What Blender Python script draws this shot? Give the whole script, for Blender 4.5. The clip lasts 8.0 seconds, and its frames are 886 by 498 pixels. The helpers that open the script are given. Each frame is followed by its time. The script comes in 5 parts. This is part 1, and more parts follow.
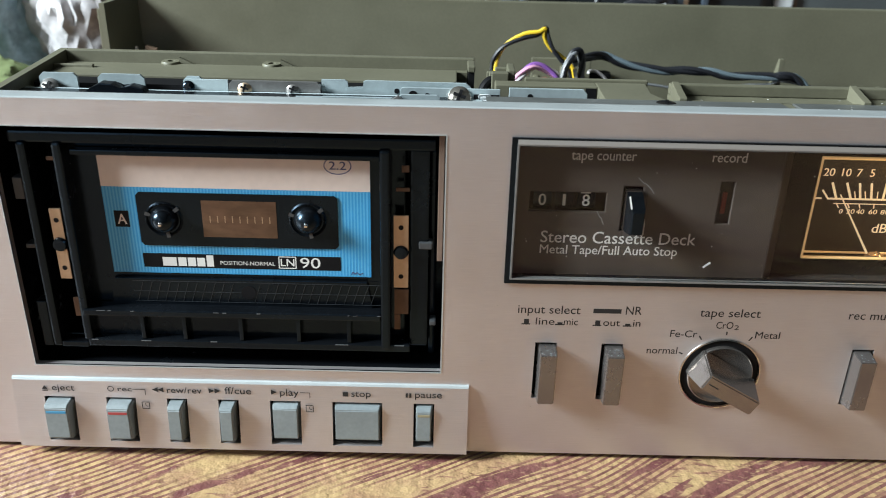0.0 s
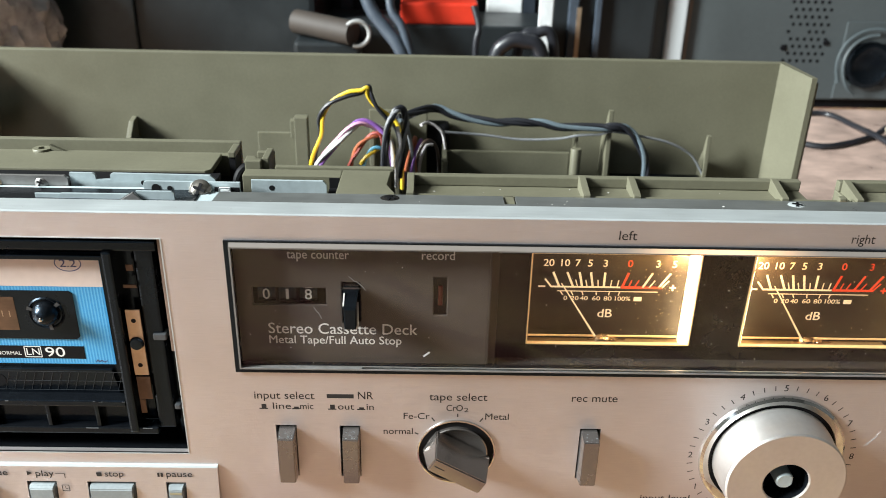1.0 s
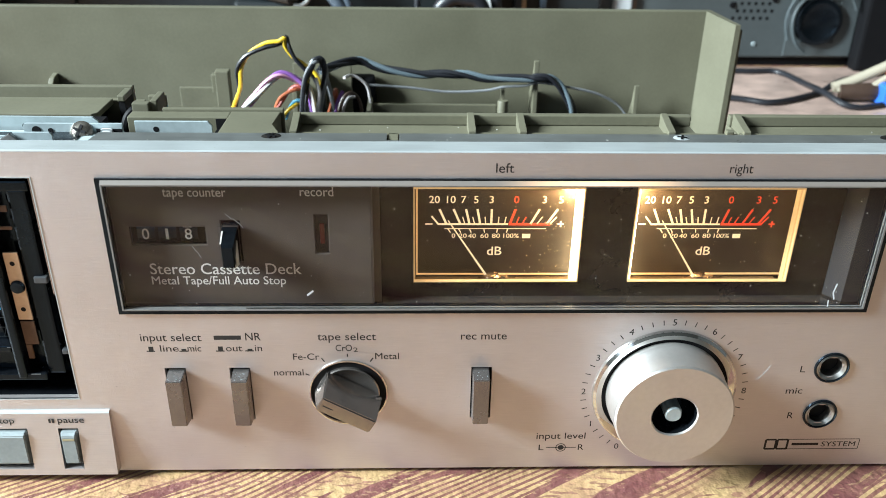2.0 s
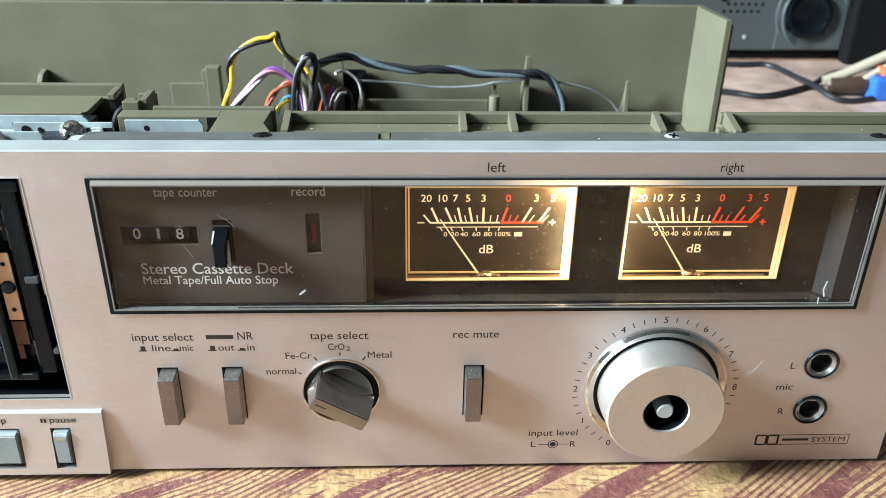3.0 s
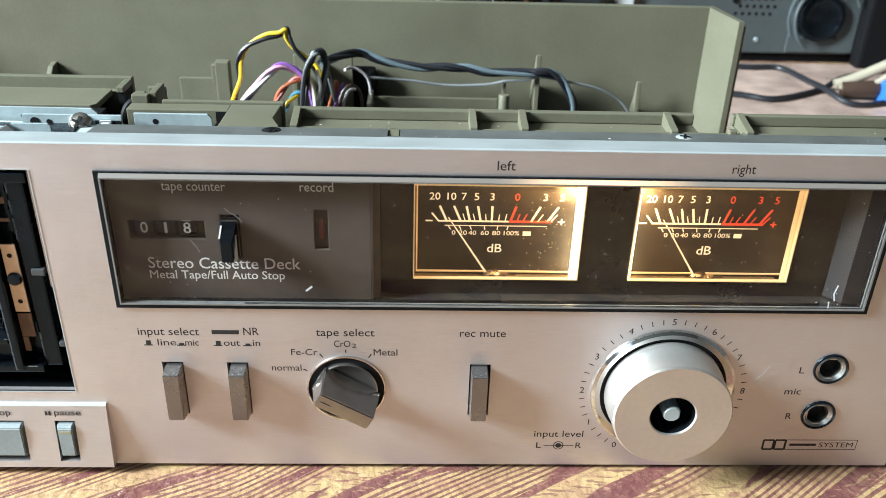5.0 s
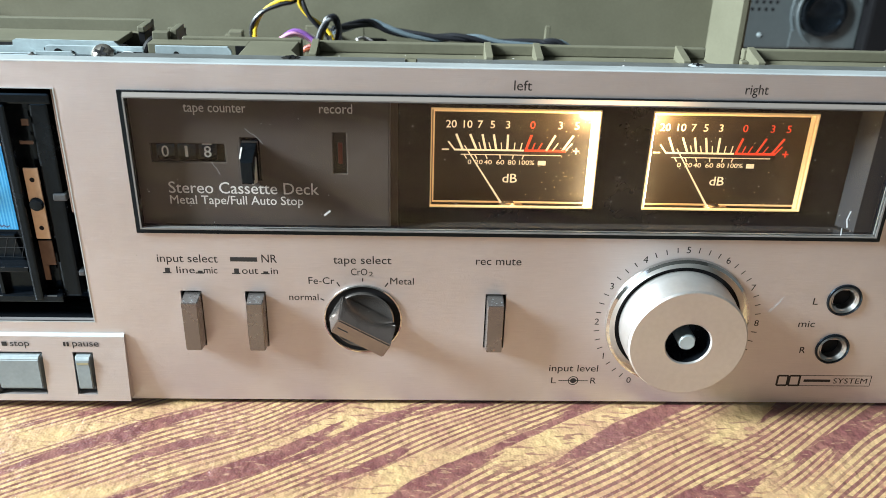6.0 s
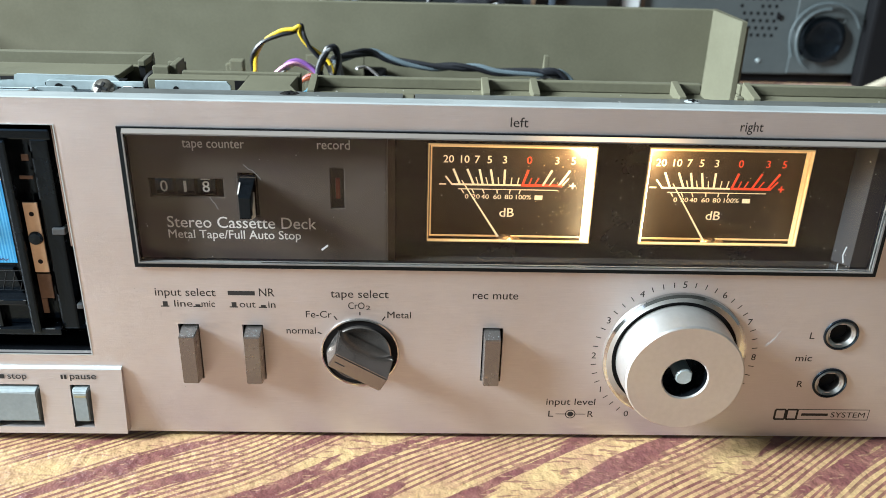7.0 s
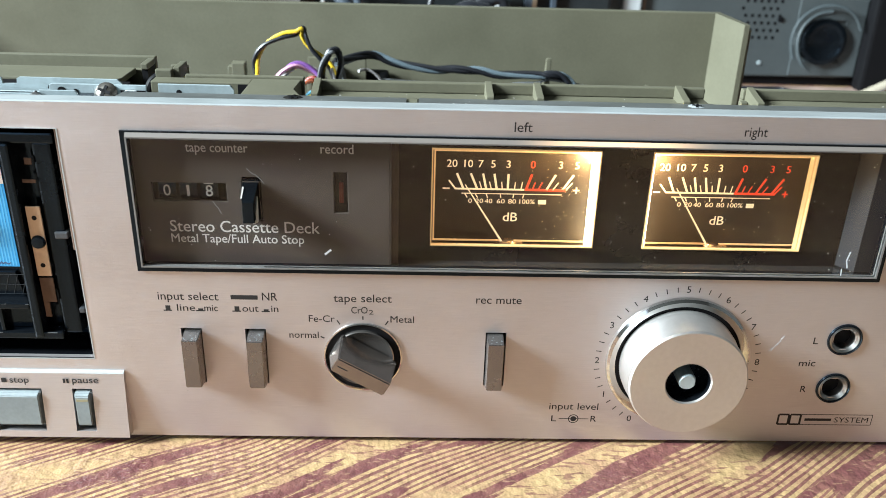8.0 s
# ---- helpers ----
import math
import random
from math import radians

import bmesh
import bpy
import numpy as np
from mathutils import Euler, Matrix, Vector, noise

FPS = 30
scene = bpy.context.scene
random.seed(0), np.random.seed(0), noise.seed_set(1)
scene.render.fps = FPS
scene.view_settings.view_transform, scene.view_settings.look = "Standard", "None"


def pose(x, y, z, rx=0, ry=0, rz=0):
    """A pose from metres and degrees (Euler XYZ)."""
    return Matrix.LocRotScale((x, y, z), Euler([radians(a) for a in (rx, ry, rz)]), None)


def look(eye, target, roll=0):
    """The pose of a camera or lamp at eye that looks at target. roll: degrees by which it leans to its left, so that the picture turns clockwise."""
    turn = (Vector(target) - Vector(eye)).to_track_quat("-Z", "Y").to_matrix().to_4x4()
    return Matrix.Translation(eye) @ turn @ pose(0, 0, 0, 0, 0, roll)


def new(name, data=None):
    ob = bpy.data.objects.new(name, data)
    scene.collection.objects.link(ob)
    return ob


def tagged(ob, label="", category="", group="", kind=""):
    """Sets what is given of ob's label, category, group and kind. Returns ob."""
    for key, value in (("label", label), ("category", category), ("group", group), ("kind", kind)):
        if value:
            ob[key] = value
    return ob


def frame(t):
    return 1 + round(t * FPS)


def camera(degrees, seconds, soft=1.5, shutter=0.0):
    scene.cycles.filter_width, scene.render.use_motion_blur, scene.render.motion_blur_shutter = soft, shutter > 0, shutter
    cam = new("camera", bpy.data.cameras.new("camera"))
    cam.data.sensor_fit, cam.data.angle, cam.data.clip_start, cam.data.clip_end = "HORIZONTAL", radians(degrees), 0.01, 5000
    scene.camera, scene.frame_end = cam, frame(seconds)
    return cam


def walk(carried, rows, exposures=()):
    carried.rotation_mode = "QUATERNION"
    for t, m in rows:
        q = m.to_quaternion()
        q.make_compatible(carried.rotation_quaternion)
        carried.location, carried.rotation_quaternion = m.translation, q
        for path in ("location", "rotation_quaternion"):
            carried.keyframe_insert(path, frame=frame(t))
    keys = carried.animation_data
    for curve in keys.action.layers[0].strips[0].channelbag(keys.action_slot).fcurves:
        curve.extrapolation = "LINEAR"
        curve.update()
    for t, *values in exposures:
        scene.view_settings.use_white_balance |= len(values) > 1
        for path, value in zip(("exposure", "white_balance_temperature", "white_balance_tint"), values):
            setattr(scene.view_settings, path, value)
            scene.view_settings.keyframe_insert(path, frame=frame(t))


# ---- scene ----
cam = camera(55.0, 8.0, 0.85, 0.08)
# the lens is focused on the front panel and softens what lies far behind it
cam.data.dof.use_dof, cam.data.dof.focus_distance, cam.data.dof.aperture_fstop = True, 0.275, 22.0
PATH = [
    (0, (-0.01944, -0.22010, 0.17426), (-0.01312, 0.68551, -0.24981), 1.45),
    (0.2, (-0.00601, -0.21653, 0.18182), (0.00492, 0.68731, -0.24446), 1.56),
    (0.5, (0.02163, -0.21611, 0.19560), (0.03429, 0.69001, -0.22724), 1.73),
    (0.7, (0.03710, -0.21586, 0.20399), (0.05570, 0.68733, -0.22585), 1.59),
    (1, (0.05763, -0.21661, 0.20793), (0.07489, 0.68331, -0.22777), 1.34),
    (1.2, (0.07065, -0.21784, 0.20011), (0.08649, 0.67803, -0.24571), 0.98),
    (1.5, (0.08621, -0.22035, 0.19696), (0.11204, 0.67010, -0.25741), 0.98),
    (1.7, (0.08869, -0.22077, 0.19697), (0.11812, 0.66911, -0.26009), 0.95),
    (2.8, (0.08905, -0.22013, 0.19817), (0.12735, 0.66364, -0.26933), 1.00),
    (3, (0.08895, -0.21988, 0.19903), (0.12993, 0.66265, -0.26943), 1.02),
    (3.5, (0.08769, -0.21912, 0.19933), (0.12896, 0.66231, -0.27118), 1.21),
    (4, (0.08726, -0.21857, 0.19878), (0.12670, 0.66211, -0.27329), 1.44),
    (5.3, (0.08860, -0.21885, 0.19754), (0.12212, 0.66696, -0.27049), 1.70),
    (5.5, (0.08829, -0.22039, 0.19533), (0.12135, 0.66771, -0.26315), 1.64),
    (5.7, (0.08702, -0.22627, 0.18708), (0.11659, 0.66553, -0.26057), 1.46),
    (6, (0.08426, -0.23517, 0.17179), (0.11561, 0.66225, -0.26828), 1.56),
    (6.2, (0.08605, -0.23460, 0.17463), (0.11523, 0.66555, -0.25730), 1.56),
    (6.5, (0.08601, -0.23403, 0.17653), (0.11604, 0.67049, -0.24883), 1.57),
    (7, (0.08554, -0.23388, 0.17667), (0.11483, 0.67281, -0.24410), 1.62),
    (7.5, (0.08495, -0.23308, 0.17730), (0.11394, 0.67433, -0.24195), 1.63),
    (8, (0.08429, -0.23291, 0.17759), (0.11436, 0.67396, -0.24275), 1.74),
]
walk(cam, [(t, look(eye, target, roll)) for t, eye, target, roll in PATH],
     [(0.0, -0.44, 6650, 10), (0.5, -0.18, 7050, 12), (1.0, 0.01, 7100, 13), (1.5, 0.10, 6500, 8), (3.0, 0.14, 6500, 8), (5.5, 0.16, 6500, 8), (8.0, 0.13, 6500, 9)])

# ---- world, daylight from the window, exposure ----
world = bpy.data.worlds.new("world")
scene.world = world
world.use_nodes = True
wn = world.node_tree
sky = wn.nodes.new("ShaderNodeTexSky")
sky.sky_type = "NISHITA"
sky.sun_disc = False
sky.sun_elevation = radians(35)
sky.sun_rotation = radians(250)
wn.links.new(sky.outputs[0], wn.nodes["Background"].inputs[0])
wn.nodes["Background"].inputs[1].default_value = 0.1


def area_lamp(name, eye, target, w, h, watts, colour):
    lamp = bpy.data.lights.new(name, "AREA")
    lamp.shape, lamp.size, lamp.size_y = "RECTANGLE", w, h
    lamp.energy, lamp.color = watts, colour
    ob = new(name, lamp)
    ob.matrix_world = look(eye, target)
    return ob


area_lamp("window_daylight", (-1.86, -0.43, 1.14), (0.05, 0.05, 0.05), 0.42, 0.74, 240, (0.82, 0.95, 1.02))

# Added fill lamp that brightens the panel's left end; no window known there.
area_lamp("front_fill_light", (-1.05, -1.86, 0.95), (0.0, 0.0, 0.05), 0.7, 1.0, 2.5, (0.80, 0.92, 1.0))


# ---- materials ----
def material(name, colour, rough=0.5, metal=0.0, grain=0.0, scale=(60, 60, 60), bump=0.0, stain=0.0, stain_scale=25.0,
             rough_var=0.0, coat=0.0, spec=0.5, dark=None):
    """A surface with fine grain (stretched noise) and slow stains, both in object space."""
    m = bpy.data.materials.new(name)
    m.use_nodes = True
    nt = m.node_tree
    b = nt.nodes["Principled BSDF"]
    b.inputs["Base Color"].default_value = (*colour, 1)
    b.inputs["Roughness"].default_value = rough
    b.inputs["Metallic"].default_value = metal
    b.inputs["Coat Weight"].default_value = coat
    b.inputs["Specular IOR Level"].default_value = spec
    if grain or bump or stain or rough_var:
        tc = nt.nodes.new("ShaderNodeTexCoord")
        mp = nt.nodes.new("ShaderNodeMapping")
        mp.inputs["Scale"].default_value = scale
        nt.links.new(tc.outputs["Object"], mp.inputs[0])
        fine = nt.nodes.new("ShaderNodeTexNoise")
        fine.inputs["Scale"].default_value = 10.0
        fine.inputs["Detail"].default_value = 4.0
        nt.links.new(mp.outputs[0], fine.inputs["Vector"])
        slow = nt.nodes.new("ShaderNodeTexNoise")
        slow.inputs["Scale"].default_value = stain_scale
        slow.inputs["Detail"].default_value = 6.0
        slow.inputs["Roughness"].default_value = 0.65
        nt.links.new(tc.outputs["Object"], slow.inputs["Vector"])

        def ranged(src, lo, hi, a=0.3, z=0.7):
            r = nt.nodes.new("ShaderNodeMapRange")
            r.inputs[1].default_value, r.inputs[2].default_value = a, z
            r.inputs[3].default_value, r.inputs[4].default_value = lo, hi
            nt.links.new(src, r.inputs[0])
            return r.outputs[0]

        f1 = ranged(fine.outputs["Fac"], 1 - grain, 1 + grain)
        f2 = ranged(slow.outputs["Fac"], 1 - stain, 1 + stain * 0.4)
        mul = nt.nodes.new("ShaderNodeMath")
        mul.operation = "MULTIPLY"
        nt.links.new(f1, mul.inputs[0])
        nt.links.new(f2, mul.inputs[1])
        sc = nt.nodes.new("ShaderNodeVectorMath")
        sc.operation = "SCALE"
        sc.inputs[0].default_value = colour
        nt.links.new(mul.outputs[0], sc.inputs["Scale"])
        nt.links.new(sc.outputs[0], b.inputs["Base Color"])
        if rough_var:
            nt.links.new(ranged(slow.outputs["Fac"], rough - rough_var, rough + rough_var), b.inputs["Roughness"])
        if bump:
            bp = nt.nodes.new("ShaderNodeBump")
            bp.inputs["Strength"].default_value = bump
            bp.inputs["Distance"].default_value = 0.0002
            nt.links.new(fine.outputs["Fac"], bp.inputs["Height"])
            nt.links.new(bp.outputs[0], b.inputs["Normal"])
    return m


def glow(name, colour, strength, base=(0.8, 0.7, 0.5), rough=0.4):
    m = material(name, base, rough)
    b = m.node_tree.nodes["Principled BSDF"]
    b.inputs["Emission Color"].default_value = (*colour, 1)
    b.inputs["Emission Strength"].default_value = strength
    return m


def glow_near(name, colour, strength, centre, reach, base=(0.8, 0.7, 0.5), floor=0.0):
    """Plastic whose emission paints the glow of a bulb at a place: most beside the bulb, fading away from it."""
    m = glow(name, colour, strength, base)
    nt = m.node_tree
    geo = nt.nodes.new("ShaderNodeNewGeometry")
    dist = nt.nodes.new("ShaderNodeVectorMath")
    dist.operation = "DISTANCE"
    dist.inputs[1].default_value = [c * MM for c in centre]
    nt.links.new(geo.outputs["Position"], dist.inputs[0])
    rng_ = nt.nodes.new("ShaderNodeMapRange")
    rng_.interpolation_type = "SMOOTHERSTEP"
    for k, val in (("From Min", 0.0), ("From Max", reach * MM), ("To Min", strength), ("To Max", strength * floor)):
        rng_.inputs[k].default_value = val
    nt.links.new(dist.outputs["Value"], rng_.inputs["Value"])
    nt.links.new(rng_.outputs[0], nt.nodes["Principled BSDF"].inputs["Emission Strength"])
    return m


def bulb(name, x, y, z, watts, colour, r=1.5):
    li = bpy.data.lights.new(name, "POINT")
    li.energy, li.color, li.shadow_soft_size = watts, colour, r * MM
    ob = new(name, li)
    ob.location = (x * MM, y * MM, z * MM)
    return ob


def clear(name, tint=(1, 1, 1), rough=0.02, ior=1.45):
    """Thin clear plastic: lets light straight through and mirrors a little."""
    m = bpy.data.materials.new(name)
    m.use_nodes = True
    nt = m.node_tree
    nt.nodes.remove(nt.nodes["Principled BSDF"])
    out = nt.nodes["Material Output"]
    t = nt.nodes.new("ShaderNodeBsdfTransparent")
    t.inputs[0].default_value = (*tint, 1)
    g = nt.nodes.new("ShaderNodeBsdfGlossy")
    g.inputs["Roughness"].default_value = rough
    fr = nt.nodes.new("ShaderNodeFresnel")
    fr.inputs[0].default_value = ior
    mx = nt.nodes.new("ShaderNodeMixShader")
    nt.links.new(fr.outputs[0], mx.inputs[0])
    nt.links.new(t.outputs[0], mx.inputs[1])
    nt.links.new(g.outputs[0], mx.inputs[2])
    nt.links.new(mx.outputs[0], out.inputs[0])
    return m


M_ALU = material("brushed_aluminium", (0.64, 0.595, 0.592), 0.34, 0.78, 0.06, (14, 300, 1500), 0.42, 0.08, 22, 0.06)
# Bluer, duller-metal copy of the aluminium: light on the edges put into its colour.
M_ALU_LIT = material("aluminium_lit_edge", (0.51, 0.55, 0.555), 0.40, 0.4, 0.05, (8, 60, 60), 0.08, 0.10, 40, 0.08)
M_STEEL = material("galvanised_steel", (0.44, 0.52, 0.54), 0.40, 0.35, 0.06, (50, 50, 50), 0.08, 0.14, 60, 0.1)
M_CHROME = material("chrome", (0.72, 0.71, 0.69), 0.08, 1.0, 0.0, (40, 40, 40), 0.0, 0.10, 90, 0.05)
M_KNOB = material("turned_aluminium", (0.66, 0.64, 0.62), 0.36, 0.85, 0.03, (60, 60, 60), 0.06, 0.04, 40, 0.04)
M_SEL = material("anodised_knob", (0.33, 0.30, 0.28), 0.2, 0.9, 0.05, (60, 60, 60), 0.06, 0.12, 60, 0.08)
M_BTN = material("grey_metal_button", (0.255, 0.235, 0.225), 0.26, 0.85, 0.04, (300, 300, 900), 0.05, 0.05, 60, 0.05)
M_KEY = material("blue_grey_key_plastic", (0.24, 0.275, 0.285), 0.42, 0.25, 0.06, (80, 80, 80), 0.10, 0.12, 80, 0.06)
M_OLIVE = material("olive_plastic", (0.132, 0.126, 0.086), 0.48, 0.0, 0.05, (70, 70, 70), 0.10, 0.16, 22, 0.08)
M_BLACK = material("black_plastic", (0.0042, 0.0050, 0.0062), 0.22, 0.0, 0.15, (60, 60, 60), 0.3, 0.3, 50, 0.1, 0.0, 0.42)
# Blue tint paints the daylight sheen into this plastic's reflections.
M_BLACK.node_tree.nodes["Principled BSDF"].inputs["Specular Tint"].default_value = (0.45, 0.72, 1.0, 1)
M_BLACKMATT = material("matt_black", (0.006, 0.006, 0.007), 0.6, 0.0, 0.1, (60, 60, 60), 0.05, 0.2, 50, 0.0, 0.0, 0.15)
M_SMOKE = material("dark_display_plate", (0.072, 0.059, 0.051), 0.40, 0.0, 0.08, (30, 60, 60), 0.03, 0.25, 30, 0.06)
M_INK = material("black_print", (0.012, 0.011, 0.011), 0.6)
M_WHITE = material("white_print", (0.72, 0.71, 0.68), 0.6)
M_RED = material("red_print", (0.75, 0.06, 0.03), 0.6)
M_CLEAR = clear("clear_acrylic", (0.93, 0.92, 0.91), 0.03, 1.33)
M_BRASS = material("copper_strip", (0.54, 0.40, 0.28), 0.4, 0.8, 0.05, (60, 60, 60), 0.05, 0.2, 80, 0.08)


def wood_material():
    """Wood-print laminate: yellow ground, flame-shaped maroon figures, thin dark grain lines and short dashes."""
    m = bpy.data.materials.new("wood_print_tabletop")
    m.use_nodes = True
    nt = m.node_tree
    b = nt.nodes["Principled BSDF"]
    tc = nt.nodes.new("ShaderNodeTexCoord")
    warp = nt.nodes.new("ShaderNodeTexNoise")
    warp.inputs["Scale"].default_value, warp.inputs["Detail"].default_value = 6.0, 2.0
    nt.links.new(tc.outputs["Object"], warp.inputs["Vector"])
    bend = nt.nodes.new("ShaderNodeVectorMath")
    bend.operation = "MULTIPLY_ADD"
    bend.inputs[1].default_value = (0.035, 0.035, 0.035)
    nt.links.new(warp.outputs["Color"], bend.inputs[0])
    nt.links.new(tc.outputs["Object"], bend.inputs[2])
    mp = nt.nodes.new("ShaderNodeMapping")
    mp.inputs["Rotation"].default_value = (0, 0, radians(-33))
    nt.links.new(bend.outputs[0], mp.inputs[0])

    def scaled(src, sx, sy):
        sc = nt.nodes.new("ShaderNodeVectorMath")
        sc.operation = "MULTIPLY"
        sc.inputs[1].default_value = (sx, sy, 1)
        nt.links.new(src, sc.inputs[0])
        return sc.outputs[0]

    def cloud(src, sx, sy, detail, rough):
        nz = nt.nodes.new("ShaderNodeTexNoise")
        nz.inputs["Scale"].default_value, nz.inputs["Detail"].default_value = 1.0, detail
        nz.inputs["Roughness"].default_value = rough
        nt.links.new(scaled(src, sx, sy), nz.inputs["Vector"])
        return nz.outputs["Fac"]

    def ranged(src, a, z, lo, hi):
        r = nt.nodes.new("ShaderNodeMapRange")
        r.interpolation_type = "SMOOTHSTEP"
        for k, val in enumerate((a, z, lo, hi)):
            r.inputs[k + 1].default_value = val
        nt.links.new(src, r.inputs[0])
        return r.outputs[0]

    def maths(op, p, q):
        n = nt.nodes.new("ShaderNodeMath")
        n.operation, n.use_clamp = op, op in ("ADD", "MAXIMUM")
        for k, val in enumerate((p, q)):
            if isinstance(val, float):
                n.inputs[k].default_value = val
            else:
                nt.links.new(val, n.inputs[k])
        return n.outputs[0]

    def blend(fac, p, q):
        mx = nt.nodes.new("ShaderNodeMix")
        mx.data_type = "RGBA"
        nt.links.new(fac, mx.inputs[0])
        for k, val in ((6, p), (7, q)):
            if isinstance(val, tuple):
                mx.inputs[k].default_value = (*val, 1)
            else:
                nt.links.new(val, mx.inputs[k])
        return mx.outputs[2]

    grain, plain = mp.outputs[0], tc.outputs["Object"]
    ragged = maths("MULTIPLY", cloud(grain, 160, 900, 2.0, 0.6), 0.10)
    flame = ranged(maths("ADD", cloud(grain, 11, 96, 1.5, 0.5), ragged), 0.612, 0.638, 0.0, 1.0)
    lines = nt.nodes.new("ShaderNodeTexWave")
    lines.wave_type, lines.bands_direction, lines.wave_profile = "BANDS", "Y", "SIN"
    for k, val in (("Scale", 128.0), ("Distortion", 4.0), ("Detail", 2.0), ("Detail Scale", 0.8)):
        lines.inputs[k].default_value = val
    nt.links.new(scaled(grain, 0.12, 1), lines.inputs["Vector"])
    where = ranged(cloud(grain, 10, 44, 1.0, 0.5), 0.38, 0.46, 0.0, 1.0)
    thin = maths("MULTIPLY", ranged(maths("ADD", lines.outputs["Fac"], maths("MULTIPLY", cloud(grain, 90, 700, 2.0, 0.6), 0.5)), 0.74, 0.94, 0.0, 0.92), where)
    dash = maths("MULTIPLY", ranged(cloud(plain, 130, 620, 2.0, 0.5), 0.56, 0.62, 0.0, 0.75), ranged(cloud(plain, 22, 30, 2.0, 0.5), 0.45, 0.58, 0.15, 1.0))
    ground = blend(ranged(cloud(plain, 60, 90, 3.0, 0.6), 0.35, 0.68, 0.0, 1.0), (0.43, 0.29, 0.14), (0.34, 0.20, 0.11))
    maroon = blend(ranged(cloud(plain, 90, 160, 3.0, 0.6), 0.35, 0.7, 0.0, 1.0), (0.135, 0.048, 0.046), (0.20, 0.085, 0.068))
    dark = maths("MAXIMUM", flame, maths("MAXIMUM", thin, dash))
    # pale nicks inside the maroon figures
    nick = maths("MULTIPLY", ranged(cloud(plain, 240, 700, 2.0, 0.5), 0.60, 0.66, 0.0, 0.55), flame)
    nt.links.new(blend(nick, blend(dark, ground, maroon), (0.36, 0.22, 0.13)), b.inputs["Base Color"])
    b.inputs["Roughness"].default_value = 0.36
    # pressed dimples of the laminate
    dim = nt.nodes.new("ShaderNodeTexNoise")
    dim.inputs["Scale"].default_value, dim.inputs["Detail"].default_value = 330.0, 2.0
    nt.links.new(tc.outputs["Object"], dim.inputs["Vector"])
    bp = nt.nodes.new("ShaderNodeBump")
    bp.inputs["Strength"].default_value, bp.inputs["Distance"].default_value = 0.6, 0.0012
    nt.links.new(dim.outputs["Fac"], bp.inputs["Height"])
    nt.links.new(bp.outputs[0], b.inputs["Normal"])
    return m


M_WOOD = wood_material()

# ---- mesh helpers: all lengths in millimetres ----
MM = 0.001


def part(name, bm, mat, parent=None, label="", smooth=False):
    bmesh.ops.recalc_face_normals(bm, faces=bm.faces)
    me = bpy.data.meshes.new(name)
    bm.to_mesh(me)
    bm.free()
    me.materials.append(mat)
    if smooth:
        for p in me.polygons:
            p.use_smooth = True
        me.set_sharp_from_angle(angle=radians(35))
    ob = new(name, me)
    if parent is not None:
        ob.parent = parent
    if label:
        tagged(ob, label)
    return ob


def empty(name, label, category, group="", kind=""):
    return tagged(new(name), label, category, group, kind)


def cube(bm, x0, x1, y0, y1, z0, z1, bevel=0.0):
    vs = [bm.verts.new((x * MM, y * MM, z * MM)) for x in (x0, x1) for y in (y0, y1) for z in (z0, z1)]
    fs = [bm.faces.new([vs[i] for i in q]) for q in ((0, 1, 3, 2), (4, 6, 7, 5), (0, 4, 5, 1), (2, 3, 7, 6), (0, 2, 6, 4), (1, 5, 7, 3))]
    if bevel:
        es = list({e for f in fs for e in f.edges})
        bmesh.ops.bevel(bm, geom=es, offset=bevel * MM, segments=2, affect="EDGES", profile=0.6)
    return bm


def box(x0, x1, y0, y1, z0, z1, bevel=0.0):
    return cube(bmesh.new(), x0, x1, y0, y1, z0, z1, bevel)


def loft(sections, closed_ends=True, bm=None):
    """Joins equal rings of points (mm) one after another."""
    bm = bm or bmesh.new()
    rings = [[bm.verts.new(Vector(p) * MM) for p in s] for s in sections]
    n = len(rings[0])
    for a, b in zip(rings, rings[1:]):
        for i in range(n):
            bm.faces.new((a[i], a[(i + 1) % n], b[(i + 1) % n], b[i]))
    if closed_ends:
        bm.faces.new(rings[0])
        bm.faces.new(rings[-1][::-1])
    return bm


def prism(points, axis, a, b, bevel=0.0):
    """Extrudes a 2D outline along an axis from a to b."""
    place = {"x": lambda p, t: (t, p[0], p[1]), "y": lambda p, t: (p[0], t, p[1]), "z": lambda p, t: (p[0], p[1], t)}[axis]
    bm = loft([[place(p, a) for p in points], [place(p, b) for p in points]])
    if bevel:
        bmesh.ops.bevel(bm, geom=list(bm.edges), offset=bevel * MM, segments=2, affect="EDGES", profile=0.6)
    return bm


def lathe(profile, x, z, y=0.0, n=48, bm=None):
    """Turns a profile of (radius, depth along y) round an axis that runs along y."""
    bm = bm or bmesh.new()
    rings = []
    for r, h in profile:
        if r <= 1e-6:
            rings.append([bm.verts.new(Vector((x, y + h, z)) * MM)])
        else:
            rings.append([bm.verts.new(Vector((x + r * math.cos(2 * math.pi * i / n), y + h, z + r * math.sin(2 * math.pi * i / n))) * MM) for i in range(n)])
    for a, b in zip(rings, rings[1:]):
        for i in range(n):
            j = (i + 1) % n
            if len(a) == 1 and len(b) > 1:
                bm.faces.new((a[0], b[i], b[j]))
            elif len(b) == 1 and len(a) > 1:
                bm.faces.new((a[i], a[j], b[0]))
            elif len(a) > 1:
                bm.faces.new((a[i], a[j], b[j], b[i]))
    return bm


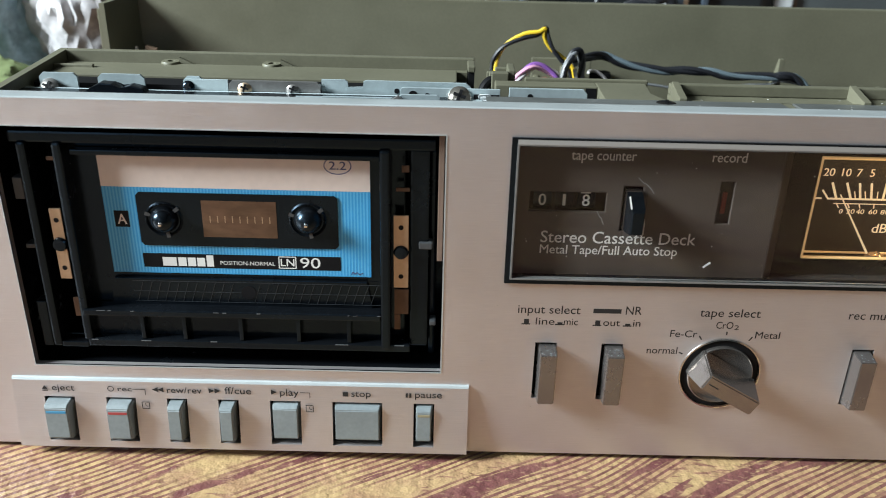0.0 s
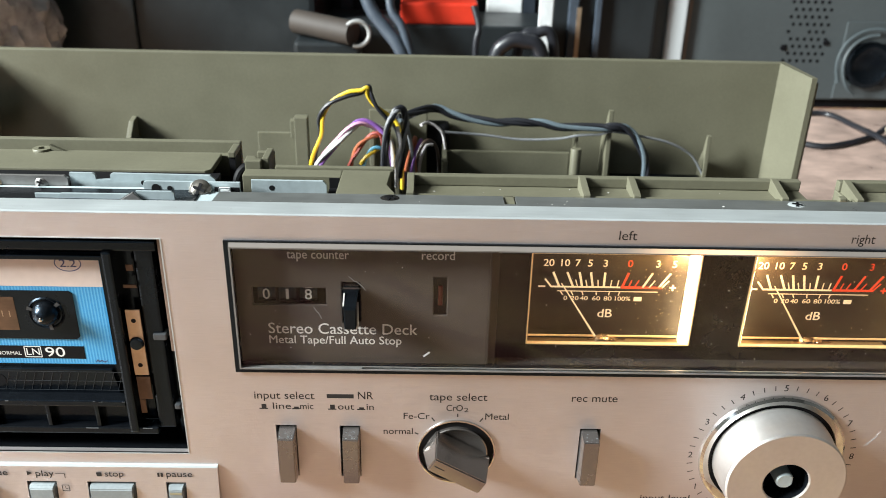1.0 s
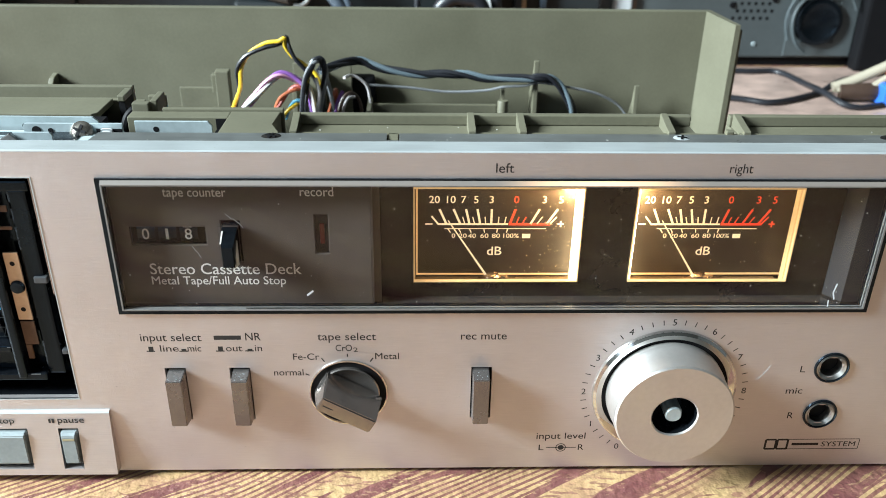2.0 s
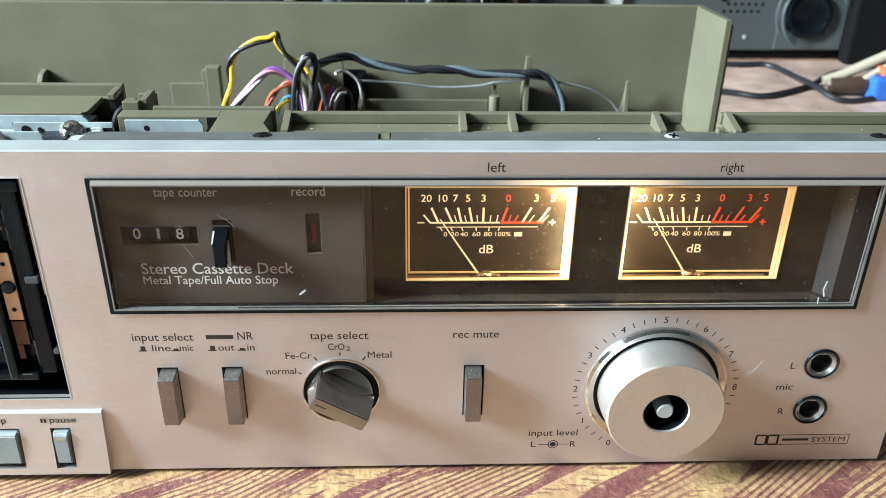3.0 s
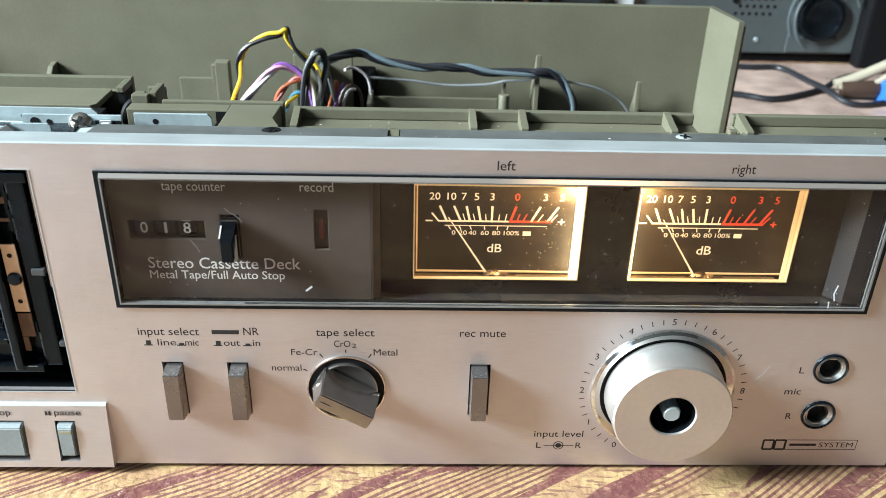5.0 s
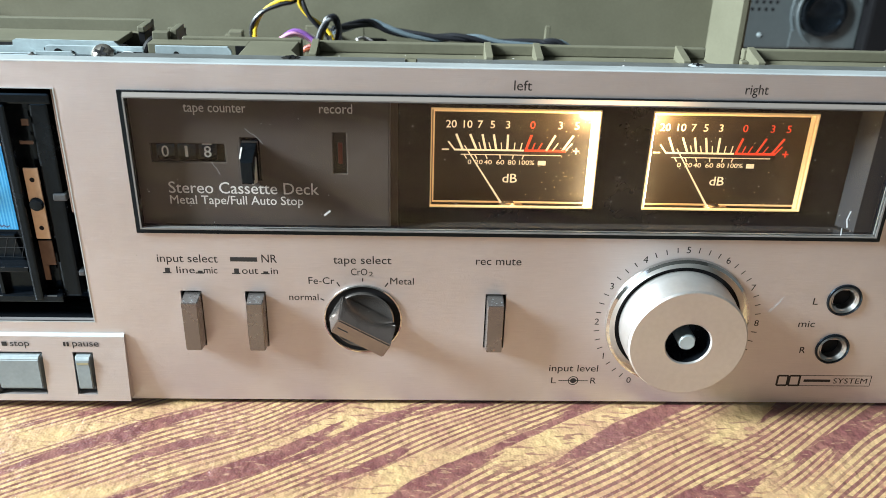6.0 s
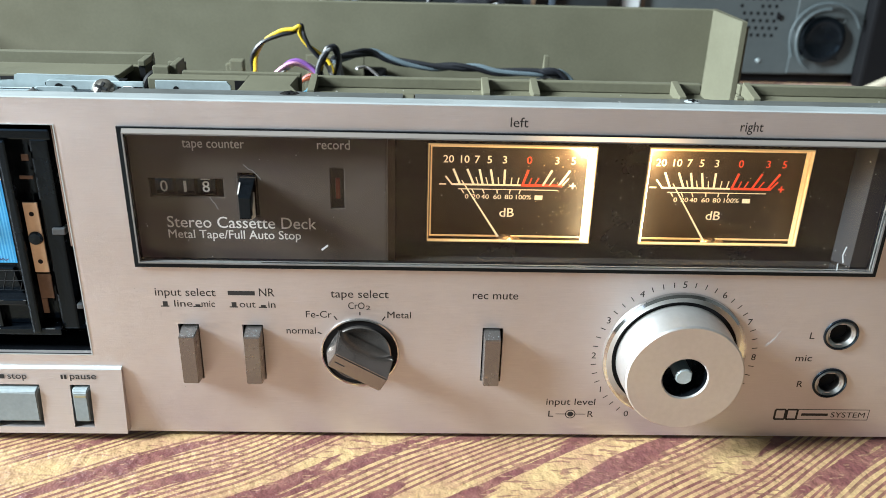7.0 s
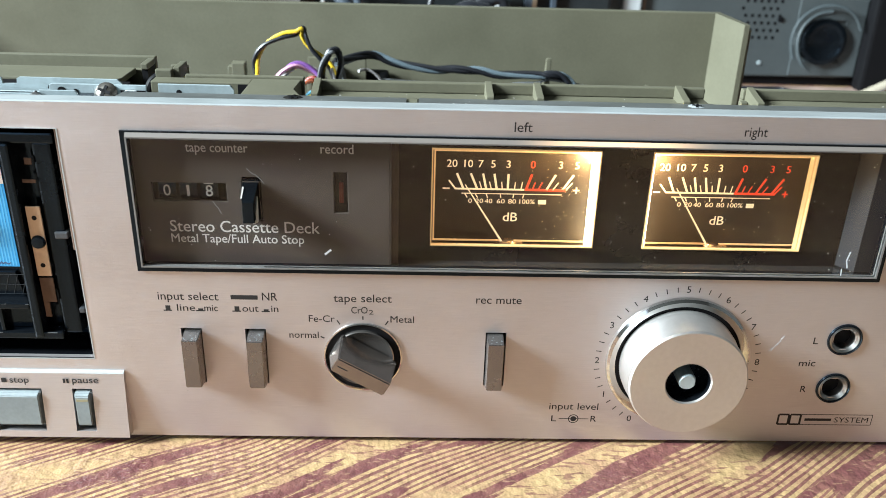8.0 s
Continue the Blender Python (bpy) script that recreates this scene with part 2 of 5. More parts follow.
def holed(x0, x1, z0, z1, y0, y1, holes, bevel=0.0):
    """A plate in the xz plane from y0 to y1 with rectangular openings (xa, xb, za, zb) through it."""
    xs = sorted({x0, x1, *(v for h in holes for v in h[:2])})
    zs = sorted({z0, z1, *(v for h in holes for v in h[2:])})
    bm = bmesh.new()
    grid = {}

    def vert(i, k, y):
        if (i, k, y) not in grid:
            grid[i, k, y] = bm.verts.new((xs[i] * MM, y * MM, zs[k] * MM))
        return grid[i, k, y]

    def solid(i, k):
        if not (0 <= i < len(xs) - 1 and 0 <= k < len(zs) - 1):
            return False
        cx, cz = (xs[i] + xs[i + 1]) / 2, (zs[k] + zs[k + 1]) / 2
        return not any(a < cx < b and c < cz < d for a, b, c, d in holes)

    for i in range(len(xs) - 1):
        for k in range(len(zs) - 1):
            if not solid(i, k):
                continue
            for y in (y0, y1):
                bm.faces.new([vert(i, k, y), vert(i + 1, k, y), vert(i + 1, k + 1, y), vert(i, k + 1, y)])
            for di, dk, c in ((-1, 0, ((i, k), (i, k + 1))), (1, 0, ((i + 1, k), (i + 1, k + 1))), (0, -1, ((i, k), (i + 1, k))), (0, 1, ((i, k + 1), (i + 1, k + 1)))):
                if not solid(i + di, k + dk):
                    (a, b), (c2, d) = c
                    bm.faces.new([vert(a, b, y0), vert(c2, d, y0), vert(c2, d, y1), vert(a, b, y1)])
    if bevel:
        bmesh.ops.recalc_face_normals(bm, faces=bm.faces)
        es = [e for e in bm.edges if len(e.link_faces) == 2 and e.calc_face_angle(0) > 1.0 and all(abs(v.co.y - y0 * MM) < 1e-7 for v in e.verts)]
        bmesh.ops.bevel(bm, geom=es, offset=bevel * MM, segments=2, affect="EDGES", profile=0.5)
    return bm


def smooth_path(points, steps=6):
    pts = [Vector(p) for p in points]
    out = []
    for i in range(len(pts) - 1):
        p0, p1, p2, p3 = pts[max(i - 1, 0)], pts[i], pts[i + 1], pts[min(i + 2, len(pts) - 1)]
        for s in range(steps):
            t = s / steps
            out.append(0.5 * (2 * p1 + (p2 - p0) * t + (2 * p0 - 5 * p1 + 4 * p2 - p3) * t * t + (3 * p1 - p0 - 3 * p2 + p3) * t ** 3))
    return out + [pts[-1]]


def tube(points, r, n=8, steps=6, bm=None):
    path = smooth_path(points, steps)
    sections = []
    side = Vector((0.31, 0.2, 0.93))
    for i, p in enumerate(path):
        d = (path[min(i + 1, len(path) - 1)] - path[max(i - 1, 0)]).normalized()
        u = (side - d * side.dot(d)).normalized()
        v = d.cross(u)
        side = u
        sections.append([p + r * (math.cos(2 * math.pi * k / n) * u + math.sin(2 * math.pi * k / n) * v) for k in range(n)])
    return loft(sections, True, bm)


def text(string, x, z, y, width, height, mat, parent, name="printed_text", align="LEFT"):
    """Printed words: x at the start (or middle) of the line, z at its foot, fitted to a width and a capital's height."""
    cu = bpy.data.curves.new(name, "FONT")
    cu.body, cu.align_x, cu.size = string, align, height * MM / 0.70
    cu.extrude, cu.resolution_u = 0.00001, 3
    tmp = bpy.data.objects.new(name, cu)
    scene.collection.objects.link(tmp)
    me = bpy.data.meshes.new_from_object(tmp.evaluated_get(bpy.context.evaluated_depsgraph_get()))
    bpy.data.objects.remove(tmp)
    me.materials.clear()
    me.materials.append(mat)
    ob = new(name, me)
    xs = [v.co.x for v in me.vertices] or [0, 1]
    s = width * MM / max(max(xs) - min(xs), 1e-6) if width else 1.0
    off = min(xs) * s if align == "LEFT" else 0.0
    for v in me.vertices:
        v.co = Vector((v.co.x * s - off + x * MM, y * MM - v.co.z, v.co.y + z * MM))
    heavy = 0.3 if mat is M_INK else 0.45 if mat is M_WHITE or name == "counter_digit" else 1.0
    bold = bmesh.new()
    bold.from_mesh(me)
    twin = bmesh.ops.duplicate(bold, geom=bold.verts[:] + bold.edges[:] + bold.faces[:])["geom"]
    for vtx in twin:
        if isinstance(vtx, bmesh.types.BMVert):
            vtx.co += Vector((height * 0.032 * heavy, 0.004, height * 0.012 * heavy)) * MM
    bold.to_mesh(me)
    bold.free()
    ob.parent = parent
    return ob


def bar(x0, x1, z0, z1, y, mat, parent, name="print_mark", depth=0.02):
    return part(name, box(x0, x1, y - depth, y, z0, z1), mat, parent)


def stroke(points, width, y, mat, parent, name="print_mark"):
    """A printed line through points (x, z)."""
    bm = bmesh.new()
    for (xa, za), (xb, zb) in zip(points, points[1:]):
        d = Vector((xb - xa, zb - za)).normalized() * width / 2
        n = Vector((-d.y, d.x))
        q = [(xa - n.x, za - n.y), (xa + n.x, za + n.y), (xb + n.x, zb + n.y), (xb - n.x, zb - n.y)]
        loft([[(a, y, b) for a, b in q], [(a, y - 0.02, b) for a, b in q]], True, bm)
    return part(name, bm, mat, parent)

# ---- unseen room: walls, floor and ceiling close the place, dark to limit bounce ----
M_WALL = material("dark_unseen_wall", (0.085, 0.085, 0.08), 0.8, 0.0, 0.03, (8, 8, 8), 0.05, 0.08, 2)
M_FLOOR = material("dark_unseen_floor", (0.07, 0.06, 0.055), 0.5, 0.0, 0.05, (8, 8, 8), 0.05, 0.1, 2)


def room_box(name, label, category, x0, x1, y0, y1, z0, z1, mat):
    return tagged(part(name, box(x0, x1, y0, y1, z0, z1), mat), label, category, "", "structure")


room_box("floor", "unseen dark brown floor under the workbench", "floor", -2100, 2100, -2100, 2100, -860, -760, M_FLOOR)
room_box("ceiling", "unseen dark ceiling over the room", "ceiling", -2100, 2100, -2100, 2100, 1900, 2000, M_WALL)
room_box("wall_north", "unseen dark wall behind the workbench", "wall", -2100, 2100, 2000, 2100, -760, 1900, M_WALL)
tagged(part("wall_south", holed(-2000, 2000, -760, 1900, -2000, -1900, [(-1450, -650, 400, 1500)]), M_WALL), "unseen dark wall with an opening at the fill lamp", "wall", "", "structure")
room_box("wall_east", "unseen dark wall at the room's end", "wall", 2000, 2100, -2000, 2000, -760, 1900, M_WALL)
west = bmesh.new()
for a in ((-2000, -1050, -760, 1900), (-150, 2000, -760, 1900), (-1050, -150, -760, 450), (-1050, -150, 1780, 1900)):
    cube(west, -2000, -1900, a[0], a[1], a[2], a[3])
tagged(part("wall_west", west, M_WALL), "unseen dark wall with a wide window opening", "wall", "", "structure")

# ---- workbench ----
bench = empty("workbench", "wide workbench with a yellow and maroon wood-print laminate top", "table")
part("tabletop", box(-900, 1000, -420, 1250, -30, -2.2, 2), M_WOOD, bench, "yellow and dark-red wood-grain laminate")
for lx in (-850, 920):
    for ly in (-370, 1170):
        part("leg", box(lx, lx + 60, ly, ly + 60, -760, -30, 2), M_OLIVE, bench)

# ---- the cassette deck: front panel ----
deck = empty("cassette_deck", "silver stereo cassette deck, top cover removed, on the wooden bench", "cassette deck")
PX0, PX1, PTOP = -184.0, 250.5, 112.5
OPEN = (-141.3, -17.8, 29.4, 104.8)
WIN = (0.0, 227.6, 61.0, 104.6)
SLOTS = [(10.6, 17.1, 20.8, 40.9), (30.6, 37.1, 20.8, 40.9), (106.4, 113.0, 20.8, 40.7)]
JACKS = [(221.9, 39.9), (222.1, 21.4)]
SEL = (67.5, 31.2)
KNOB = (168.9, 31.0)
holes = [OPEN, WIN, *SLOTS, *[(x - 3.6, x + 3.6, z - 3.6, z + 3.6) for x, z in JACKS],
         (SEL[0] - 8.2, SEL[0] + 8.2, SEL[1] - 8.2, SEL[1] + 8.2)]
part("front_panel", holed(PX0, PX1, -0.3, PTOP, 0.0, 2.2, holes), M_ALU, deck, "brushed aluminium front panel")
part("panel_top_edge", prism([(0.35, PTOP), (1.0, PTOP + 0.25), (14.0, 110.7), (14.0, 109.2), (2.2, 110.8), (2.2, 108.0), (0.35, 108.0)], "x", PX0, PX1), M_ALU_LIT, deck)
part("opening_rim", holed(OPEN[0] - 0.3, OPEN[1] + 0.35, OPEN[2] - 0.35, OPEN[3] + 0.25, -0.12, 0.6, [OPEN]), M_ALU_LIT, deck, "bright raised edge round the opening")
for fx in (-150, 215):
    for fy in (50, 185):
        foot = part("rubber_foot", lathe([(0, 0), (8.5, 0), (9, 0.4), (9, 3.6), (0, 3.6)], 0, 0, 0, 24), M_BLACKMATT, deck, "", True)
        foot.matrix_basis = pose(fx * MM, fy * MM, -2.2 * MM, 90)


def slab(name, x0, x1, y0, y1, z0, z1, mat, parent, bevel=0.0, label=""):
    return part(name, box(x0, x1, y0, y1, z0, z1, bevel), mat, parent, label)


# words printed on the panel
INK_Y = -0.02
for word, x, z, w, h in (("input select", 4.7, 50.9, 18.5, 2.8), ("NR", 36.6, 51.1, 4.7, 2.8), ("tape select", 58.6, 51.0, 18.0, 2.8),
                         ("line", 10.2, 47.1, 5.6, 2.4), ("mic", 18.6, 47.1, 4.1, 2.4), ("out", 30.3, 47.1, 5.0, 2.4), ("in", 39.2, 47.1, 2.2, 2.4),
                         ("Fe-Cr", 50.7, 43.8, 8.1, 2.4), ("Metal", 76.2, 43.9, 7.4, 2.4), ("normal", 44.4, 37.9, 9.2, 2.4), ("CrO", 64.0, 47.0, 5.1, 2.4), ("2", 69.5, 46.7, 1.4, 1.6),
                         ("rec mute", 102.8, 51.1, 14.2, 2.8), ("input level", 128.8, 11.7, 16.3, 2.6), ("L", 129.8, 6.9, 1.7, 2.4), ("R", 143.0, 6.9, 1.9, 2.4),
                         ("left", 111.3, 106.7, 5.1, 2.9), ("right", 177.4, 106.7, 6.6, 2.9), ("mic", 208.9, 29.7, 5.4, 2.5), ("L", 211.9, 38.1, 1.6, 2.5), ("R", 211.4, 19.6, 1.9, 2.5),
                         ("SYSTEM", 225.4, 7.6, 11.6, 2.1)):
    text(word, x, z, INK_Y, w, h, M_INK, deck)
# a maker's word and mark become plain bars
bar(27.0, 35.3, 51.35, 52.85, 0, M_INK, deck)
bar(215.3, 224.4, 8.15, 9.15, 0, M_INK, deck)
stroke([(213.9, 6.6), (238.2, 6.6), (238.2, 10.7), (213.9, 10.7), (213.9, 6.6)], 0.25, 0, M_INK, deck)
for xa in (206.3, 210.3):
    stroke([(xa, 6.7), (xa + 3.5, 6.7), (xa + 3.5, 10.6), (xa, 10.6), (xa, 6.7)], 0.7, 0, M_INK, deck)
# the small out and in switch signs
for x, up in ((6.0, 1), (16.0, 0), (27.2, 1), (36.2, 0)):
    bar(x, x + 2.6, 47.0, 47.4, 0, M_INK, deck)
    bar(x + 0.7, x + 2.2, 47.4, 48.9 if up else 48.0, 0, M_INK, deck)
for a, b in (((59.5, 44.4), (60.4, 43.0)), ((67.6, 46.0), (67.6, 44.8)), ((75.5, 44.4), (74.6, 43.0)), ((54.2, 38.5), (55.4, 37.9))):
    stroke([a, b], 0.4, 0, M_INK, deck)
stroke([(132.3, 8.0), (142.3, 8.0)], 0.25, 0, M_INK, deck)
part("print_mark", lathe([(0, -0.02), (1.0, -0.02), (1.0, 0.0)], 137.2, 8.0, -0.02, 20), M_INK, deck)
stroke([(137.2 + 1.6 * math.cos(a), 8.0 + 1.6 * math.sin(a)) for a in np.linspace(0, 2 * math.pi, 20)], 0.3, 0, M_INK, deck)
# level scale round the big knob
for k in range(0, 41):
    a = radians(240 - 7.5 * k)
    ca, sa = math.cos(a), math.sin(a)
    if k % 4 == 0:
        n = str(k // 4)
        text(n, KNOB[0] + 26.1 * ca, KNOB[1] + 26.1 * sa - 1.1, INK_Y, 0, 2.3, M_INK, deck, "scale_number", "CENTER")
    else:
        stroke([(KNOB[0] + 25.2 * ca, KNOB[1] + 25.2 * sa), (KNOB[0] + 27.0 * ca, KNOB[1] + 27.0 * sa)], 0.3, 0, M_INK, deck, "scale_tick")
M_SCUFF = material("pale_scuff", (0.60, 0.63, 0.66), 0.5)
for pts, w in (([(198.0, 35.2), (199.0, 36.6)], 0.16), ([(198.7, 35.4), (200.6, 38.3)], 0.22), ([(200.2, 37.4), (201.4, 39.4)], 0.2), ([(201.2, 39.6), (202.2, 40.9)], 0.14)):
    stroke(pts, w, 0, M_SCUFF, deck, "scratch")

# ---- display window ----
part("window_bezel", holed(WIN[0], WIN[1], WIN[2], WIN[3] + 0.35, -0.7, 3.0, [(1.5, 226.0, 62.6, 104.5)]), M_BLACK, deck, "glossy black surround of the display window")
# Opaque grey draws the light line that the clear chamfer would catch.
M_EDGE = material("edge_glint_grey", (0.22, 0.22, 0.215), 0.2, 0.3, 0.1, (20, 60, 60), 0.0, 0.25, 60, 0.08)
part("window_top_face", prism([(-0.65, 104.5), (-1.5, 103.4), (0.2, 103.4), (0.2, 104.5)], "x", 1.5, 226.0), material("grimy_acrylic_top", (0.10, 0.10, 0.097), 0.2, 0.3, 0.4, (6, 60, 60), 0.15, 0.7, 90, 0.1), deck, "grimy top face of the acrylic window")
# Emission fading from x 141 paints the lamps' glow along the edge.
M_EDGE_GLOW = glow_near("acrylic_edge_glow", (1.0, 0.62, 0.30), 1.6, (141.0, 0.0, 104.0), 34, (0.16, 0.15, 0.14), 0.03)
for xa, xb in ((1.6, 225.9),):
    part("edge_glow_strip", prism([(-0.70, 104.45), (-1.54, 103.36), (-1.50, 103.3), (-0.6, 104.4)], "x", xa, xb), M_EDGE_GLOW, deck, "acrylic edge with the meter lamps' glow painted as emission")
part("window_edge", holed(1.5, 226.0, 62.6, 103.4, -1.5, 0.2, [(2.0, 225.4, 63.1, 102.95)]), M_EDGE, deck, "bevelled acrylic edge, its glint drawn in grey")
pane = part("display_pane", holed(2.0, 225.4, 63.1, 102.95, -1.3, -0.3, [(32.4, 38.2, 76.4, 90.4)]), M_CLEAR, deck, "clear acrylic pane with dust and scratches")
pane.visible_shadow = False
part("display_plate", holed(1.5, 75.8, 62.0, 103.4, 3.0, 4.0, [(6.1, 27.8, 82.4, 88.3), (32.4, 38.0, 76.6, 90.4), (59.4, 63.4, 79.5, 92.3)], 0.2), M_SMOKE, deck, "dark brown printed display plate")
part("display_plate_back", box(1.5, 75.8, 6.5, 7.5, 62.0, 103.4), M_BLACKMATT, deck)
text("tape counter", 16.9, 97.9, 2.98, 17.9, 2.9, M_WHITE, deck)
text("record", 55.8, 98.1, 2.98, 9.5, 2.9, M_WHITE, deck)
text("Stereo Cassette Deck", 10.1, 72.7, 2.98, 44.6, 3.7, M_WHITE, deck)
text("Metal Tape/Full Auto Stop", 10.1, 69.2, 2.98, 39.8, 2.8, M_WHITE, deck)
# counter wheels
M_DIM = material("worn_white_print", (0.70, 0.69, 0.66), 0.6)
for k, digit in enumerate("018"):
    cx = 10.0 + k * 6.2
    wheel = part("counter_wheel", lathe([(0, 0), (5.0, 0), (5.0, 5.2), (0, 5.2)], 0, 0, 0, 24), M_BLACK, deck, "black counter wheel with a white digit")
    wheel.matrix_world = pose((cx - 2.6) * MM, 9.6 * MM, 85.2 * MM, 0, 0, -90)
    text(digit, cx - 0.1, 83.6, 4.55, 0.8 if digit == "1" else 2.1, 3.5, M_DIM, deck, "counter_digit", "CENTER")
bar(20.8, 23.6, 87.3, 87.8, 4.9, M_DIM, deck, "counter_digit")
# Pale colour carries the light on the lever's side and edge, plus chips.
M_BUSH0 = material("pale_lit_chipped_edge", (0.45, 0.43, 0.40), 0.4)
part("reset_button", loft([[(33.0, 5, 77.6), (37.3, 5, 77.6), (37.3, 5, 90.0), (33.0, 5, 90.0)], [(33.1, 0, 77.9), (37.4, 0, 77.9), (37.4, 0, 88.6), (33.1, 0, 88.6)],
                           [(33.6, -4.6, 78.9), (37.2, -4.6, 78.9), (37.2, -4.6, 86.4), (33.6, -4.6, 86.4)], [(33.9, -5.2, 79.4), (36.9, -5.2, 79.4), (36.9, -5.2, 85.6), (33.9, -5.2, 85.6)]]), M_BLACK, deck, "black tape counter reset lever")
part("reset_side", prism([(-1.0, 78.2), (-4.3, 79.0), (-4.3, 82.0), (-1.0, 86.0)], "x", 37.35, 37.6), M_BUSH0, deck, "pale side of the reset lever, its light in the colour")
part("lever_chip", box(36.5, 37.25, -4.75, -3.8, 78.8, 80.0, 0.15), M_BUSH0, deck)
part("lever_chip", prism([(-0.6, 88.75), (-4.4, 86.6), (-4.4, 86.4), (-0.6, 88.5)], "x", 33.3, 33.7), M_BUSH0, deck, "chipped edge of the reset lever, its highlight in pale colour")
M_LED = material("red_lamp_lens", (0.16, 0.03, 0.025), 0.3)
slab("record_lamp_bed", 58.9, 63.9, 4.7, 5.2, 79.2, 92.6, material("brown_lamp_bed", (0.03, 0.024, 0.021), 0.5), deck)
slab("record_lamp", 60.7, 62.1, 4.2, 6.0, 82.2, 88.8, M_LED, deck, 0.3, "unlit red record lamp")
stroke([(56.6, 67.8), (58.5, 69.4)], 0.6, -1.31, M_SCUFF, deck, "scratch")
stroke([(35.0, 94.6), (36.6, 93.0), (37.3, 92.9), (39.0, 91.2), (39.8, 90.0)], 0.24, -1.31, material("grey_scuff", (0.17, 0.17, 0.165), 0.5), deck, "scratch")
stroke([(24.6, 84.4), (25.6, 82.6), (25.9, 82.6), (26.8, 80.4)], 0.24, -1.31, bpy.data.materials["grey_scuff"], deck, "scratch")
stroke([(216.0, 66.0), (215.3, 68.5), (215.9, 71.5)], 0.45, -1.31, M_SCUFF, deck, "scratch")
stroke([(214.6, 63.4), (214.4, 65.8)], 0.35, -1.31, M_SCUFF, deck, "scratch")
dust = bmesh.new()
rng = random.Random(4)
for _ in range(150):
    x, z, r = rng.uniform(4, 223), rng.uniform(64.5, 100), rng.choice((0.04, 0.05, 0.06, 0.07, 0.09, 0.13))
    if 31 < x < 39 and 75 < z < 91.5:
        continue
    cube(dust, x - r, x + r, -1.36, -1.3, z - r * rng.uniform(0.5, 1.5), z + r)
tagged(part("dust_specks", dust, material("dust", (0.4, 0.4, 0.38), 0.8), deck), kind="stuff")

# ---- meter bay ----
METERS = ((88.2, 138.8), (154.4, 204.2))
MZ = (67.4, 98.9)
part("meter_mask", holed(76.2, 217.0, 62.0, 103.4, 8.0, 9.0, [(a, b, *MZ) for a, b in METERS]), material("smooth_dark_mask", (0.012, 0.011, 0.010), 0.25, 0, 0.05, (60, 60, 60), 0.0, 0.2, 30, 0.05), deck, "glossy black mask round the meters")
slab("bay_floor", 76.2, 225.5, 3.0, 9.0, 61.2, 62.0, material("satin_dark_floor", (0.03, 0.028, 0.026), 0.2, 0, 0.1, (60, 60, 60), 0.0, 0.2, 40), deck)
slab("bay_roof", 76.2, 225.5, 3.0, 9.0, 103.4, 104.2, M_BLACK, deck)
slab("bay_divider", 75.8, 76.2, 3.0, 9.0, 62.0, 103.4, M_SMOKE, deck)
part("bay_end", prism([(217.0, 8.0), (217.0, 9.0), (225.9, 9.0), (225.9, 3.0), (220.8, 3.0)], "z", 62.6, 102.4), material("slate_grey_plastic", (0.009, 0.009, 0.011), 0.6), deck, "dark grey slanted end wall of the display")
slab("bay_edge_strip", 76.3, 78.4, 4.0, 4.5, 62.4, 103.0, material("brown_edge_strip", (0.075, 0.052, 0.036), 0.4, 0, 0.1, (60, 60, 60), 0.0, 0.2, 40), deck, 0.1, "brown edge of the meter bay")
M_FACE = material("meter_face", (0.046, 0.036, 0.025), 0.5, 0, 0.1, (40, 40, 40), 0.0, 0.35, 90)
# One housing plastic in several emissions: painted lamp glow, bright to dim by side.
M_GLOW_MID = glow("housing_glow_mid", (1.0, 0.60, 0.26), 0.5, (0.6, 0.42, 0.22))
M_GLOW_DIM = glow("housing_glow_dim", (1.0, 0.55, 0.2), 0.05, (0.20, 0.13, 0.06))
M_GLOW_BRIGHT = glow("housing_glow_bright", (1.0, 0.80, 0.50), 15.0, (0.9, 0.75, 0.5))
M_GLOW_TRIM = glow("trim_glow_warm", (1.0, 0.62, 0.28), 0.5, (0.5, 0.36, 0.18))
# Emission in the print stands in for the lamps lighting it.
M_SCALE = glow("scale_print_glow", (1.0, 0.82, 0.55), 0.6, (0.8, 0.72, 0.55))
M_SCALE_RED = glow("red_print_glow", (1.0, 0.08, 0.03), 0.40, (0.8, 0.1, 0.05))
M_DUST = material("dust_lamp_tint", (0.75, 0.6, 0.35), 0.6)
M_AMBER = material("amber_pivot_plastic", (0.62, 0.46, 0.30), 0.12, 0.85, 0.2, (200, 200, 200), 0.6, 0.5, 300, 0.08)
FY = 15.0
# Roof emission stands in for bulb light spread in the housing.
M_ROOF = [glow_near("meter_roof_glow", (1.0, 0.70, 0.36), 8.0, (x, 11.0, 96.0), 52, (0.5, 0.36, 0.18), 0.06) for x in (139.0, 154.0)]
for x in (136.6, 156.4):
    bulb("meter_bulb", x, 11.5, 95.0, 0.048, (1.0, 0.66, 0.32))
